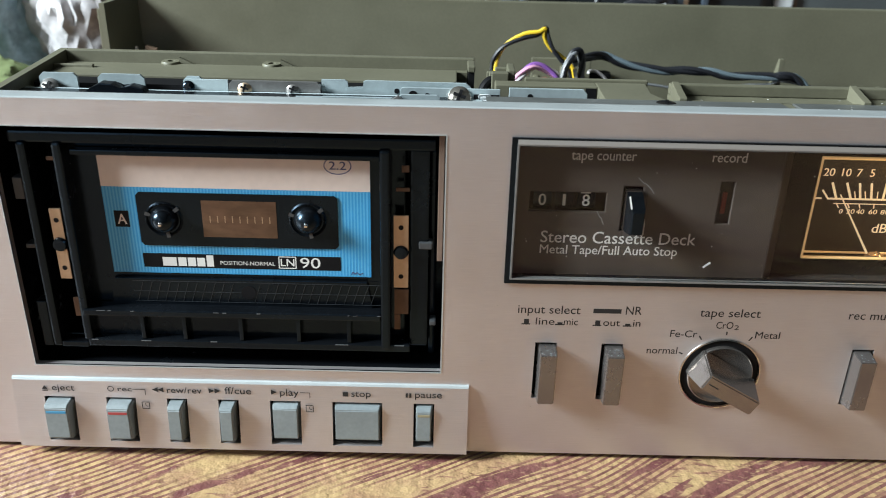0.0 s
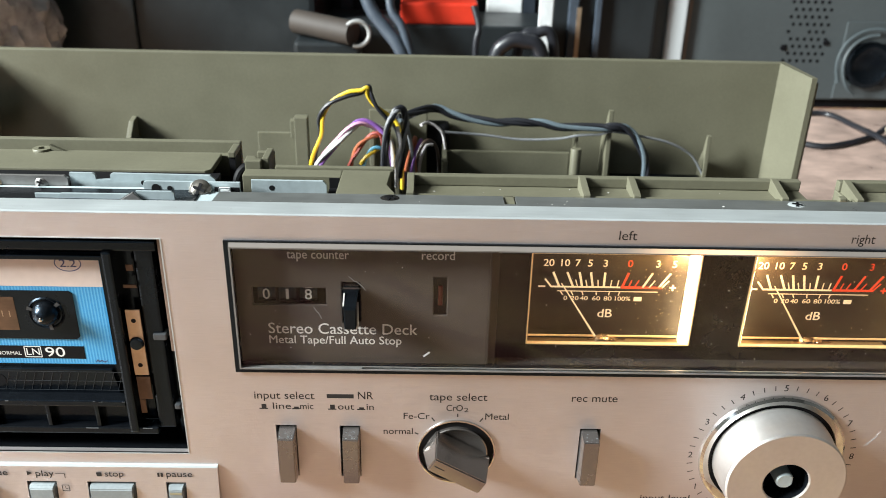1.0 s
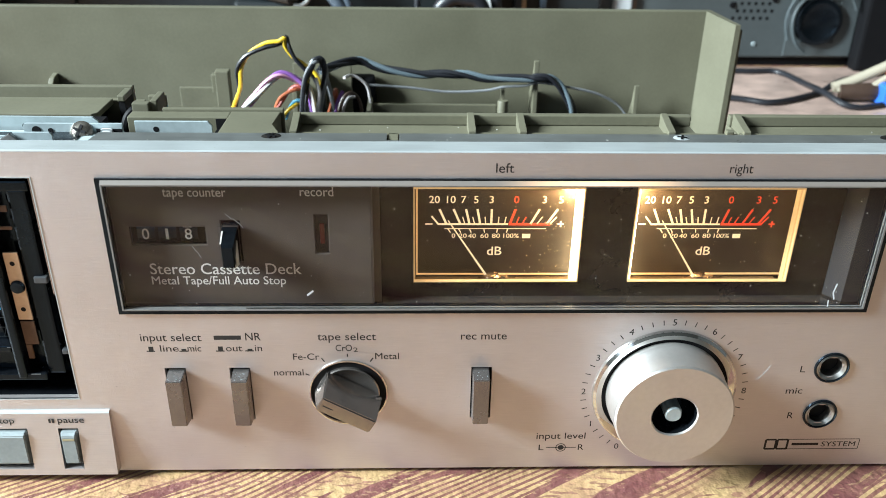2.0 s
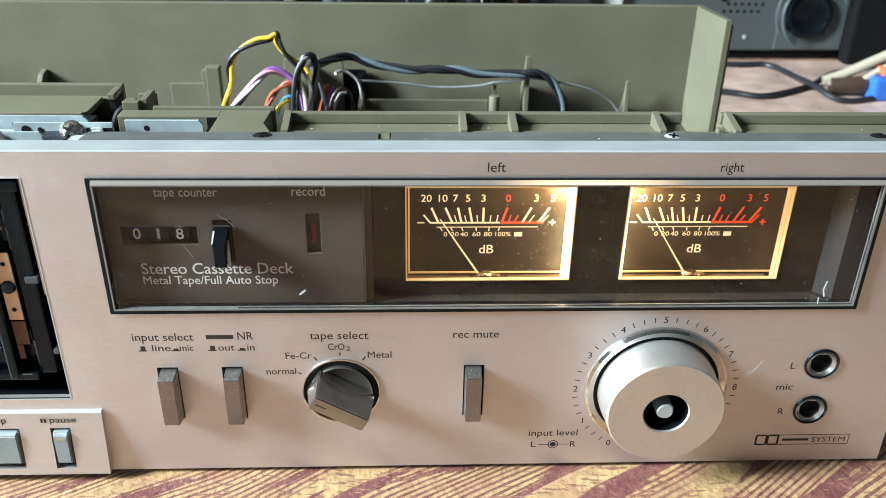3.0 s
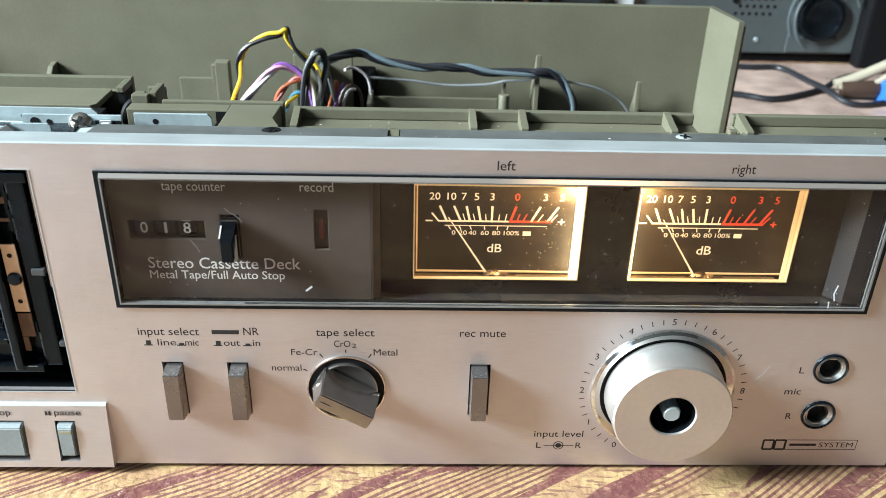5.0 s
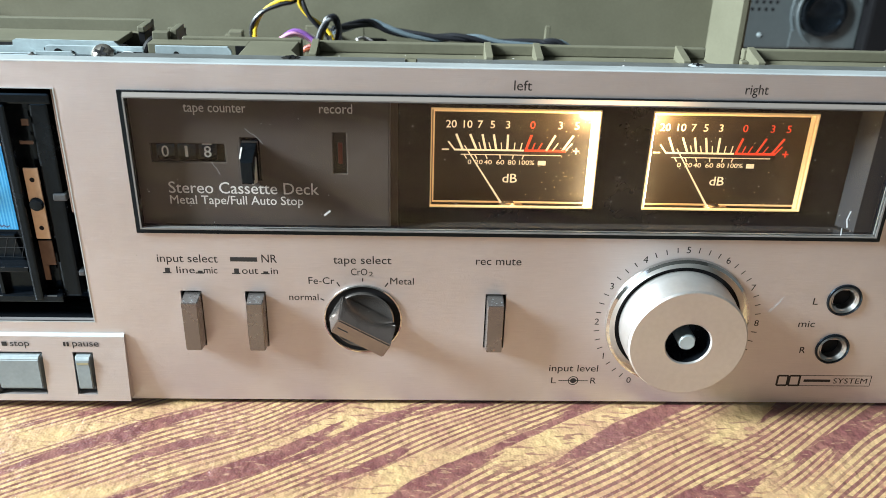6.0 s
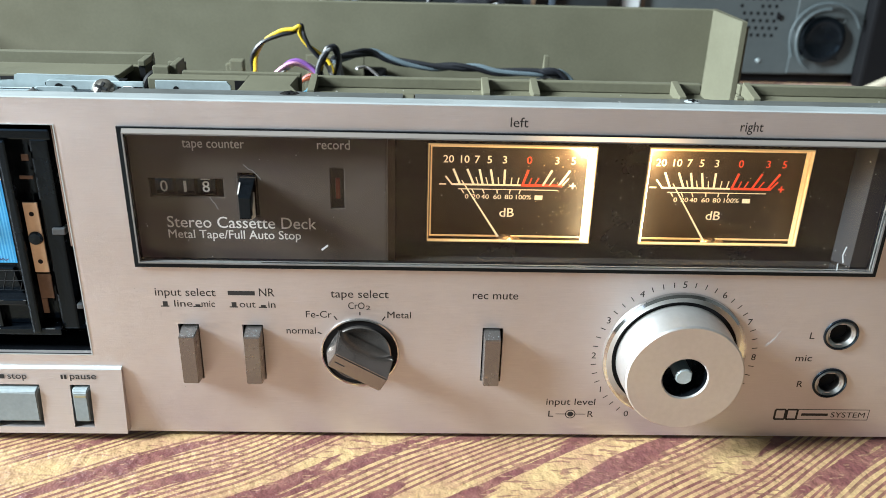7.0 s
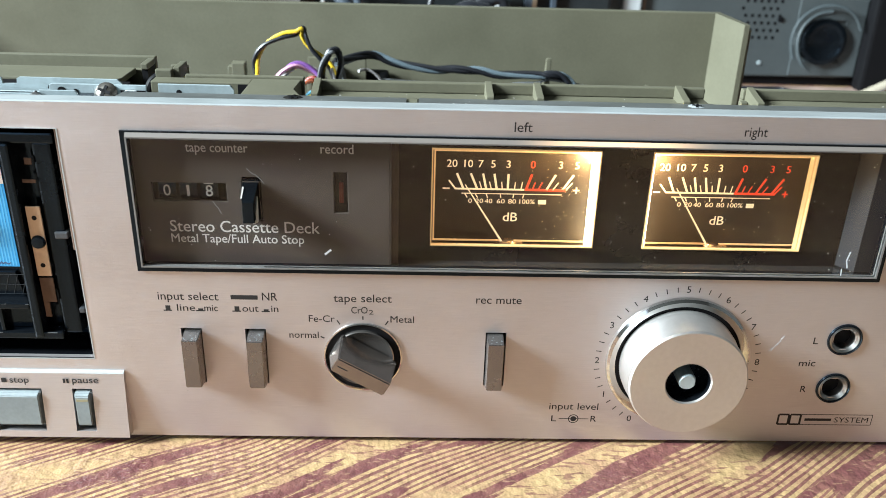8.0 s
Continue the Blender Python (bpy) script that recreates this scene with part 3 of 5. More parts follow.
for mi, (x0, x1) in enumerate(METERS):
    meter = part("meter", box(x0 + 0.3, x1 + 3.4, FY, FY + 1.0, MZ[0] - 3, MZ[1] - 1.5), M_FACE, deck, "lit level meter with a black face")
    dx = x0 - 88.2 if mi == 0 else 66.0
    part("rim", holed(x0, x1, MZ[0], MZ[1], 7.2, 8.6, [(x0 + 0.3, x1 - 0.3, MZ[0] + 0.3, MZ[1] - 0.3)]), M_GLOW_TRIM, meter)
    part("inner_line", holed(x0 + 0.8, x1 - 0.8 + 2.6 * mi, MZ[0] - 1.2, MZ[1] - 2.4, FY - 1.0, FY - 0.5, [(x0 + 1.25, x1 - 1.3 + 2.6 * mi, MZ[0] - 0.75, MZ[1] - 2.95)]), M_GLOW_MID, meter)
    for ya, yb, mt in ((8.7, 9.6, M_GLOW_BRIGHT if mi == 0 else M_GLOW_TRIM), (9.7, 12.4, M_GLOW_BRIGHT if mi == 0 else M_GLOW_TRIM), (12.5, 12.9, M_GLOW_TRIM if mi == 0 else M_GLOW_DIM), (13.0, FY + 0.4, M_GLOW_BRIGHT if mi == 0 else M_GLOW_MID)):
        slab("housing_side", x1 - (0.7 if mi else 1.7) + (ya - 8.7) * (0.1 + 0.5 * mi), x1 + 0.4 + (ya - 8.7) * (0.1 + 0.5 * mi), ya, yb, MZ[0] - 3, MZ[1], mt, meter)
    # Dust flecks, gold and crowded towards x1 to paint the lamp's glints.
    flecks = bmesh.new()
    for _ in range(170 if mi == 0 else 40):
        fx = x1 - 2.4 - abs(rng.gauss(0, 1)) * (7.5 if mi == 0 else 20.0)
        fz, fr = rng.uniform(MZ[0], MZ[1] - 4), rng.choice((0.04, 0.05, 0.06, 0.08, 0.1, 0.14, 0.2))
        if fx > x0 + 2:
            loft([[(fx + fr * rng.uniform(0.4, 1.2) * math.cos(a), yq, fz + fr * rng.uniform(0.4, 1.2) * math.sin(a)) for a in (0, 1.2, 2.5, 3.8, 5.0)] for yq in (FY - 3.0, FY - 2.95)], True, flecks)
    tagged(part("dust", flecks, M_DUST, meter, "dust flecks on the meter cover, lamp glints in their gold"), kind="stuff")
    slab("housing_side", x0 - 0.4, x0 + (1.0 if mi else 0.6), 8.7, FY + 0.5, MZ[0] - 3, MZ[1], M_GLOW_BRIGHT if mi == 1 else M_GLOW_DIM, meter)
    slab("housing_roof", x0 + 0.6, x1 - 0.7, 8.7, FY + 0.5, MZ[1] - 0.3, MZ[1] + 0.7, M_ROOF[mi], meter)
    slab("housing_floor", x0 + 0.6, x1 - 0.7, 8.7, FY + 0.5, MZ[0] - 3.2, MZ[0] - 2.4, M_GLOW_DIM, meter)
    yy = FY - 0.03
    # Left meter's red end is cream: lamp glare over it, put into the colour.
    for word, cx in (("20", 94.5), ("10", 99.3), ("7", 103.3), ("5", 107.2), ("3", 111.9), ("0", 119.5), ("3", 128.1), ("5", 133.2)):
        late = cx > 118
        text(word, cx + dx, 90.6, yy, 0, 2.4, (M_SCALE_RED if cx < 121 or mi else M_SCALE) if late else M_SCALE, meter, "scale_number", "CENTER")
    for xa, xb, hi, w in ((95.8, 93.7, 86.2, 0.55), (98.3, 96.1, 88.6, 0.7), (102.6, 100.4, 88.6, 0.7), (105.4, 104.2, 88.6, 0.7), (108.7, 107.7, 88.6, 0.7), (112.1, 112.1, 88.6, 0.7),
                          (104.0, 103.2, 86, 0.35), (107.0, 106.3, 86, 0.35), (110.4, 110.1, 86, 0.35), (114.2, 114.4, 86, 0.35), (116.2, 116.6, 86, 0.35),
                          (117.8, 119.4, 88.6, 0.75), (119.8, 120.6, 86, 0.4), (121.6, 122.8, 86, 0.4), (124.2, 126.8, 88.6, 0.7), (126.2, 127.8, 86, 0.4), (129.2, 132.4, 88.6, 0.75), (130.2, 132.2, 86, 0.5)):
        mat = M_SCALE if xa < 117.5 or (mi == 0 and xa > 123) else M_SCALE_RED
        stroke([(xa + dx, 83.5), (xb + dx, hi)], w, FY, mat, meter, "scale_tick")
    bar(95.6 + dx, 117.3 + dx, 83.2, 83.8, FY, M_SCALE, meter, "scale_line")
    bar(117.5 + dx, 130.4 + dx, 83.1, 83.9, FY, M_SCALE_RED, meter, "scale_line")
    bar(97.7 + dx, 129.1 + dx, 81.85, 82.15, FY, M_SCALE, meter, "scale_line")
    bar(91.8 + dx, 94.0 + dx, 83.3, 83.8, FY, M_SCALE, meter, "scale_tick")
    bar(132.6 + dx, 134.6 + dx, 83.3, 83.8, FY, M_SCALE if mi == 0 else M_SCALE_RED, meter, "scale_tick")
    bar(133.35 + dx, 133.85 + dx, 82.5, 84.6, FY, M_SCALE if mi == 0 else M_SCALE_RED, meter, "scale_tick")
    for xa, xb in ((98.7, 99.6), (102.0, 102.8), (105.4, 106.0), (109.9, 110.1), (114.1, 113.9), (117.3, 116.9)):
        stroke([(xa + dx, 82.0), (xb + dx, 80.6)], 0.35, FY, M_SCALE, meter, "scale_tick")
    for word, cx, w in (("0", 100.5, 1.1), ("20", 103.4, 2.4), ("40", 106.3, 2.4), ("60", 110.1, 2.5), ("80", 113.7, 2.5), ("100%", 118.2, 4.8)):
        text(word, cx + dx, 78.8, yy, w, 1.5, M_SCALE, meter, "scale_number", "CENTER")
    bar(121.9 + dx, 124.4 + dx, 78.7, 80.2, FY, M_SCALE, meter, "print_mark")
    text("dB", 113.3 + dx, 72.8, yy, 4.5, 3.0, M_SCALE, meter, "printed_text", "CENTER")
    needle = bmesh.new()
    loft([[(98.6 + dx, FY - 1.2, 85.2), (98.9 + dx, FY - 1.2, 85.3), (98.9 + dx, FY - 1.0, 85.3), (98.6 + dx, FY - 1.0, 85.2)],
          [(111.0 + dx, FY - 1.2, 65.6), (111.6 + dx, FY - 1.2, 65.9), (111.6 + dx, FY - 1.0, 65.9), (111.0 + dx, FY - 1.0, 65.6)]], True, needle)
    part("needle", needle, M_SCALE, meter, "thin pale needle")
    pivot = lathe([(0, -2.4), (1.5, -2.0), (2.6, -0.8), (2.9, 0.0)], 113.0 + dx, 65.6, FY - 0.6, 20)
    lathe([(0, -1.6), (1.0, -1.3), (1.7, 0.0)], 116.6 + dx, 65.3, FY - 0.6, 14, pivot)
    cube(pivot, 108.6 + dx, 120.6 + dx, FY - 1.2, FY - 0.4, 64.6, 65.9, 0.3)
    for vtx in pivot.verts:
        vtx.co.z = (65.0 + (vtx.co.z / MM - 65.0) * 0.62) * MM
    part("pivot_cover", pivot, M_AMBER, meter, "shiny amber needle pivot", True)

# ---- push buttons of the panel ----
M_CHIP = material("chipped_plating", (0.33, 0.36, 0.37), 0.35)
for (x0, x1, z0, z1), bx in zip(SLOTS, (11.9, 31.9, 107.0)):
    slab("button_slot", x0 - 0.4, x1 + 0.4, 3.0, 3.6, z0 - 0.5, z1 + 0.5, M_BLACKMATT, deck)
    b = loft([[(bx - 0.2, 3.2, 21.4), (bx + 5.0, 3.2, 21.4), (bx + 5.0, 3.2, 40.3), (bx - 0.2, 3.2, 40.3)],
              [(bx - 0.2, -0.3, 21.4), (bx + 5.0, -0.3, 21.4), (bx + 5.0, -0.3, 40.1), (bx - 0.2, -0.3, 40.1)],
              [(bx, -5.5, 22.4), (bx + 4.9, -5.5, 22.4), (bx + 4.9, -5.5, 39.4), (bx, -5.5, 39.4)]])
    bmesh.ops.bevel(b, geom=list(b.edges), offset=0.22 * MM, segments=2, affect="EDGES")
    push = part("push_button", b, M_BTN, deck, "tall worn grey metal push button")
    chips = bmesh.new()
    for _ in range(12):
        cx, cy, cr = rng.uniform(bx + 0.3, bx + 4.3), -0.8 - 4.4 * rng.random() ** 0.6, rng.uniform(0.1, 0.38)
        cz = 40.1 + (cy + 0.3) * 0.7 / 5.2
        cube(chips, cx, cx + cr, cy, cy + cr * 0.8, cz - 0.03, cz + 0.05)
    tagged(part("plating_chip", chips, M_CHIP, push, "chipped pale plating"), kind="stuff")

# ---- tape selector ----
sx, sz = SEL
part("selector_ring", lathe([(12.5, 0.0), (12.4, -0.5), (12.0, -0.6), (11.75, -0.2)], sx, sz, 0, 56), M_CHROME, deck, "thin chrome ring", True)
part("selector_gap", lathe([(7.9, -0.08), (11.75, -0.08)], sx, sz, 0, 48), M_BLACKMATT, deck)
part("selector_well", lathe([(0, 2.4), (11.7, 2.4), (11.7, -0.25)], sx, sz, 0, 48), M_BLACKMATT, deck)
selector = part("selector_knob", lathe([(0, -0.4), (8.3, -0.4), (9.6, -1.3), (9.95, -1.0), (9.95, 2.3), (0, 2.3)], sx, sz, 0, 48), M_SEL, deck, "dark metal tape selector knob with a bar grip", True)
ang = radians(-30)
u, v = Vector((math.cos(ang), 0, math.sin(ang))), Vector((-math.sin(ang), 0, math.cos(ang)))
c = Vector((sx, 0, sz))
ring = lambda y, hl, hw: [c + Vector((0, y, 0)) + u * a + v * b for a, b in ((-hl, -hw), (hl, -hw), (hl, hw), (-hl, hw))]
grip = loft([ring(-0.3, 9.9, 4.6), ring(-3.0, 9.8, 4.2), ring(-12.0, 9.2, 2.5)])
bmesh.ops.bevel(grip, geom=list(grip.edges), offset=0.4 * MM, segments=2, affect="EDGES")
part("grip", grip, M_SEL, selector)
stroke([(sx - 8.0 * math.cos(ang), sz - 8.0 * math.sin(ang)), (sx - 4.6 * math.cos(ang), sz - 4.6 * math.sin(ang))], 0.4, -12.0, M_INK, selector, "pointer_line")

# ---- input level knob ----
kx, kz = KNOB
part("level_ring", lathe([(23.4, 0.0), (23.1, -0.9), (22.2, -1.5), (20.4, -0.9), (19.9, -0.2), (19.6, 0.8)], kx, kz, 0, 72), M_CHROME, deck, "wide chrome ring round the level knob", True)
part("level_well", lathe([(0, -0.15), (20.2, -0.15), (20.2, 0.0)], kx, kz, 0, 56), M_BLACKMATT, deck)
level = part("level_knob", lathe([(19.0, -0.4), (19.0, -3.5), (18.7, -4.0), (18.6, -12.6), (18.1, -13.2), (7.4, -13.2), (7.0, -12.8), (7.0, -12.0)], kx, kz, 0, 72), M_KNOB, deck, "large round satin aluminium input level knob", True)
part("knob_core", lathe([(0, -4.0), (6.9, -4.0), (6.98, -12.6)], kx, kz, 0, 40), M_BLACK, level, "black hollow of the knob")
shaft = bmesh.new()
outline = [(2.8 * math.cos(a), max(2.8 * math.sin(a), -9)) for a in np.linspace(0, 2 * math.pi, 25)[:-1]]
outline = [(min(a, 2.5), b) for a, b in outline]
loft([[(kx + a, -3.9, kz + b) for a, b in outline], [(kx + a, -11.8, kz + b) for a, b in outline], [(kx + a * 0.85, -12.3, kz + b * 0.85) for a, b in outline]], True, shaft)
part("shaft", shaft, M_STEEL, level, "bare metal shaft with a flat")

# ---- microphone sockets ----
M_BUSH = material("dull_socket_bush", (0.42, 0.41, 0.39), 0.32, 1.0, 0.05, (60, 60, 60), 0.0, 0.2, 120, 0.08)
for x, z in JACKS:
    jack = part("microphone_socket", lathe([(5.7, 0.0), (5.6, -0.5), (5.2, -0.7), (4.9, -0.3)], x, z, 0, 40), M_BLACK, deck, "black-rimmed microphone jack socket", True)
    part("bush", lathe([(4.9, -0.35), (4.5, -0.6), (3.5, 0.4), (3.3, 3.0)], x, z, 0, 40), M_BUSH, jack, "steel bush", True)
    part("socket_hole", lathe([(0, 3.0), (3.35, 3.0)], x, z, 0, 32), M_BLACKMATT, jack)

# ---- tape keys ----
TAPE_BUTTONS = [(-139.9, -130.6, 0, "eject"), (-120.9, -111.8, 0, "rec"), (-102.2, -95.9, 0, "rew"), (-86.3, -80.0, 0, "ff"), (-70.3, -60.8, 1, "play"), (-51.0, -35.5, 1, "stop"), (-25.8, -19.4, 1, "pause")]
KZ = (3.5, 18.8)
strip = holed(-149.3, -8.9, 1.2, 24.3, -1.0, 0.0, [(a, b, *KZ) for a, b, _, _ in TAPE_BUTTONS])
for vtx in strip.verts:
    if vtx.co.y < -0.0005:
        vtx.co.y -= (24.6 - vtx.co.z / MM) / 23.4 * 2.6 * MM
part("key_strip", strip, M_ALU, deck, "raised wedge-shaped aluminium key strip")
part("key_strip_edge", prism([(0.0, 25.1), (-0.7, 24.9), (-1.05, 24.3), (0.0, 24.3)], "x", -149.3, -8.9), M_ALU_LIT, deck)
slab("key_well", -148, -10, 0.0, 0.0 - 0.01, 2, 23.5, M_BLACKMATT, deck)
M_LINE = {"eject": material("blue_line", (0.05, 0.25, 0.42), 0.5), "rec": material("red_line", (0.35, 0.05, 0.05), 0.5), "pause": material("ochre_line", (0.30, 0.26, 0.16), 0.5)}
for x0, x1, pressed, word in TAPE_BUTTONS:
    d = 3.1 if pressed else 5.1
    xa, xb = x0 + 0.75, x1 - 0.75 - (0 if pressed else 0.6)
    b = loft([[(xa, -0.1, 4.2), (xb + 0.5, -0.1, 4.2), (xb + 0.5, -0.1, 18.2), (xa, -0.1, 18.2)],
              [(xa, -d + 1.0, 4.9), (xb, -d + 1.0, 4.9), (xb, -d + 1.0, 17.6), (xa, -d + 1.0, 17.6)],
              [(xa + 0.2, -d - 0.5, 6.0), (xb - 0.2, -d - 0.5, 6.0), (xb - 0.2, -d, 16.6), (xa + 0.2, -d, 16.6)]])
    bmesh.ops.bevel(b, geom=list(b.edges), offset=0.25 * MM, segments=2, affect="EDGES")
    key = part("tape_key", b, M_KEY, deck, ("pressed-in " if pressed else "") + "blue-grey plastic tape key" + (" with a coloured line" if word in M_LINE else ""))
    if word in M_LINE:
        part("line", box(xa + 0.6, xb - 0.6, -d - 0.16, -d + 0.2, 14.9, 15.7), M_LINE[word], key)
TY = -1.5
for word, x, z, w, h in (("eject", -137.2, 20.9, 6.9, 2.3), ("rec", -117.0, 21.1, 4.3, 1.7), ("rew/rev", -101.9, 20.8, 10.7, 2.2), ("ff/cue", -84.1, 20.9, 8.1, 2.5),
                         ("play", -67.1, 20.7, 5.8, 2.4), ("stop", -45.1, 20.8, 6.0, 2.4), ("pause", -25.4, 20.9, 8.3, 2.4)):
    text(word, x, z, TY, w, h, M_INK, deck)
stroke([(-109.0 - 3.4, 21.9), (-108.6, 21.9), (-108.6, 18.6)], 0.2, TY, M_INK, deck)
stroke([(-60.9, 21.9), (-57.9, 21.9), (-57.9, 18.2)], 0.2, TY, M_INK, deck)
for cx in (-108.7, -58.0):
    stroke([(cx - 1.1, 15.3), (cx + 1.1, 15.3), (cx + 1.1, 17.7), (cx - 1.1, 17.7), (cx - 1.1, 15.2)], 0.22, TY - 0.65, M_INK, deck)
    stroke([(cx, 17.2), (cx, 16.3), (cx + 0.7, 16.1)], 0.2, TY - 0.65, M_INK, deck)
tri = lambda x0, x1, z0=21.0, z1=22.8: part("print_mark", prism([(x0, z0), (x0, z1), (x1, (z0 + z1) / 2)], "y", TY - 0.02, TY), M_INK, deck)
tri(-104.6, -106.5), tri(-102.9, -104.7), tri(-89.0, -87.2), tri(-87.2, -85.3), tri(-69.8, -68.0)
part("print_mark", prism([(-140.3, 21.3), (-138.5, 21.3), (-139.4, 22.7)], "y", TY - 0.02, TY), M_INK, deck)
bar(-140.3, -138.5, 20.7, 21.0, TY, M_INK, deck)
bar(-47.7, -46.1, 20.9, 22.5, TY, M_INK, deck)
bar(-28.3, -27.6, 20.9, 22.5, TY, M_INK, deck), bar(-27.2, -26.5, 20.9, 22.5, TY, M_INK, deck)
stroke([(-119.1 + 0.9 * math.cos(a), 21.9 + 0.9 * math.sin(a)) for a in np.linspace(0, 2 * math.pi, 16)], 0.25, TY, M_INK, deck)

# ---- cassette bay ----
OX0, OX1, OZ0, OZ1 = OPEN
for a in ((OX0 - 4, OX1 + 4, 30, 32, OZ0 - 4, OZ1 + 2), (OX0 - 4, OX0 - 0.5, 2.2, 30, OZ0 - 4, OZ1 + 2), (OX1 + 0.5, OX1 + 4, 2.2, 30, OZ0 - 4, OZ1 + 2),
          (OX0 - 0.5, OX1 + 0.5, 2.2, 30, OZ0 - 4, OZ0 - 0.5), (OX0 - 0.5, OX1 + 0.5, 2.2, 30, OZ1 + 0.5, OZ1 + 2)):
    slab("bay_wall", *a, M_BLACK, deck)
slab("carriage_top", -138.0, -20.5, 3.2, 7.4, 99.2, 102.5, M_BLACK, deck, 0.6, "black carriage top bar")
slab("carriage_top_lip", -122.4, -36, 4.6, 7.3, 95.4, 96.9, M_BLACK, deck, 0.3)
for a, b, front, foot_z in ((-126.2, -123.6, 2.5, 37.0), (-36.0, -33.1, 2.0, 35.6), (-27.5, -22.0, 4.4, 36.0), (-135.9, -133.3, 2.5, 34.4)):
    slab("carriage_post", a, b, front, 16.0, foot_z, 99.4, M_BLACK, deck, 0.7, "black carriage upright")
slab("carriage_bracket", -138.9, -135.9, 2.6, 7.0, 34.4, 50.0, M_BLACK, deck, 0.5, "black bracket beside the upright")
slab("carriage_bracket", -133.3, -125.2, 2.6, 7.0, 34.2, 36.2, M_BLACK, deck, 0.4)
slab("carriage_cheek", -21.9, -19.9, 8.0, 20.0, 31.0, 98.0, M_BLACK, deck, 0.6)
# Thin tan slab along the opening's right side.
slab("opening_edge_strip", -19.6, -18.0, 2.6, 4.4, 66.0, 104.2, material("tan_edge_strip", (0.17, 0.115, 0.088), 0.45, 0.2, 0.06, (60, 60, 60), 0.05, 0.15, 60), deck, 0.2, "tan strip along the opening's right edge")
slab("carriage_floor", -125.2, -36.1, 2.0, 7.6, 45.6, 47.7, M_BLACK, deck, 0.4, "scuffed black ledge under the cassette")
slab("carriage_apron", -125.0, -36.1, 5.6, 7.0, 37.2, 45.6, M_BLACK, deck, 0.3)
slab("carriage_foot", -125.1, -27.2, 2.4, 7.0, 34.8, 37.4, M_BLACK, deck, 0.5)
for xr in (-108.7, -96.1, -79.0, -61.6, -46.3):
    slab("carriage_rib", xr, xr + 1.2, 2.8, 5.7, 37.5, 45.5, M_BLACK, deck, 0.2)
# Pale strokes paint glints along the ledge's worn, scuffed edges.
M_WORN = material("worn_edge_glint", (0.10, 0.105, 0.11), 0.4)
for k in range(11):
    xs = rng.uniform(-126, -35)
    slab("scuff_glint", xs, xs + rng.uniform(0.6, 3.0), 1.96, 2.1, rng.choice((47.3, 47.38)), 47.52, M_WORN, deck)
for xs, w, z in ((-124, 2, 37.0), (-109, 3, 36.9), (-88, 2, 37.0), (-50, 4, 36.9), (-32, 3, 37.0)):
    slab("scuff_glint", xs, xs + w, 2.33, 2.5, z, z + 0.22, M_WORN, deck)
slab("drive_rod", -139, -20, 13.0, 18.0, 30.6, 33.0, M_BLACK, deck, 0.6)
for a, b, z0, z1 in ((-130.4, -127.1, 57.2, 79.5), (-32.2, -27.9, 56.6, 79.7)):
    s = slab("copper_strip", a, b, 3.5, 4.1, z0, z1, M_BRASS, deck, 0.1, "copper contact strip with two holes")
    for zz in (0.16, 0.84):
        part("rivet_hole", lathe([(0, -0.05), (0.75, -0.05), (0.75, 0.1)], (a + b) / 2, z0 + (z1 - z0) * zz, 3.5, 14), M_BLACKMATT, s)
    part("pivot_pin", lathe([(0, -1.2), (1.8, -1.0), (2.2, 0.0)], (a + b) / 2, (z0 + z1) / 2, 3.5, 20), M_BLACK, s, "round black pivot", True)
# Darker copper than the strips, for the small tabs.
M_TAB = material("dark_copper", (0.11, 0.07, 0.05), 0.45, 0.8, 0.1, (60, 60, 60), 0.05, 0.3, 80)
for a, b, z0, z1 in ((-29.9, -27.8, 92.8, 94.8), (-31.5, -27.6, 87.1, 88.2), (-32.0, -27.8, 47.6, 56.0), (-32.0, -30.2, 42.3, 47.5), (-128.0, -126.4, 44.6, 50.9), (-128.4, -125.8, 94.0, 95.1)):
    slab("copper_tab", a, b, 3.5, 4.0, z0, z1, M_TAB, deck, 0.1)
M_DGREY = material("dark_grey_bracket", (0.06, 0.065, 0.07), 0.4, 0.2, 0.1, (60, 60, 60), 0.1, 0.2, 60)
for a, b, z0, z1 in ((-138.9, -136.1, 66.9, 68.3), (-24.9, -21.0, 69.3, 71.4), (-139.1, -136.3, 82.2, 88.7), (-21.4, -19.6, 43.9, 45.5)):
    slab("side_catch", a, b, 3.4, 7.0, z0, z1, M_DGREY, deck, 0.3)

# ---- the cassette, a thing of its own, held in the bay ----
tape = empty("audio_cassette", "blue-striped black audio cassette playing in the open bay", "cassette")
CX = -79.25
TAPE_SIZE = 0.982
tape.location, tape.scale = (-0.35 * MM, -4.0 * MM, 3.15 * MM), (TAPE_SIZE, TAPE_SIZE, TAPE_SIZE)
part("shell", box(CX - 50.2, CX + 50.2, 12.0, 20.5, 34.5, 98.2, 0.6), M_BLACK, tape)
part("head_ridge", prism([(CX - 42, 36.5), (CX + 42, 36.5), (CX + 38.5, 54.2), (CX - 38.5, 54.2)], "y", 10.6, 12.0, 0.2), M_BLACK, tape)
mesh = bmesh.new()
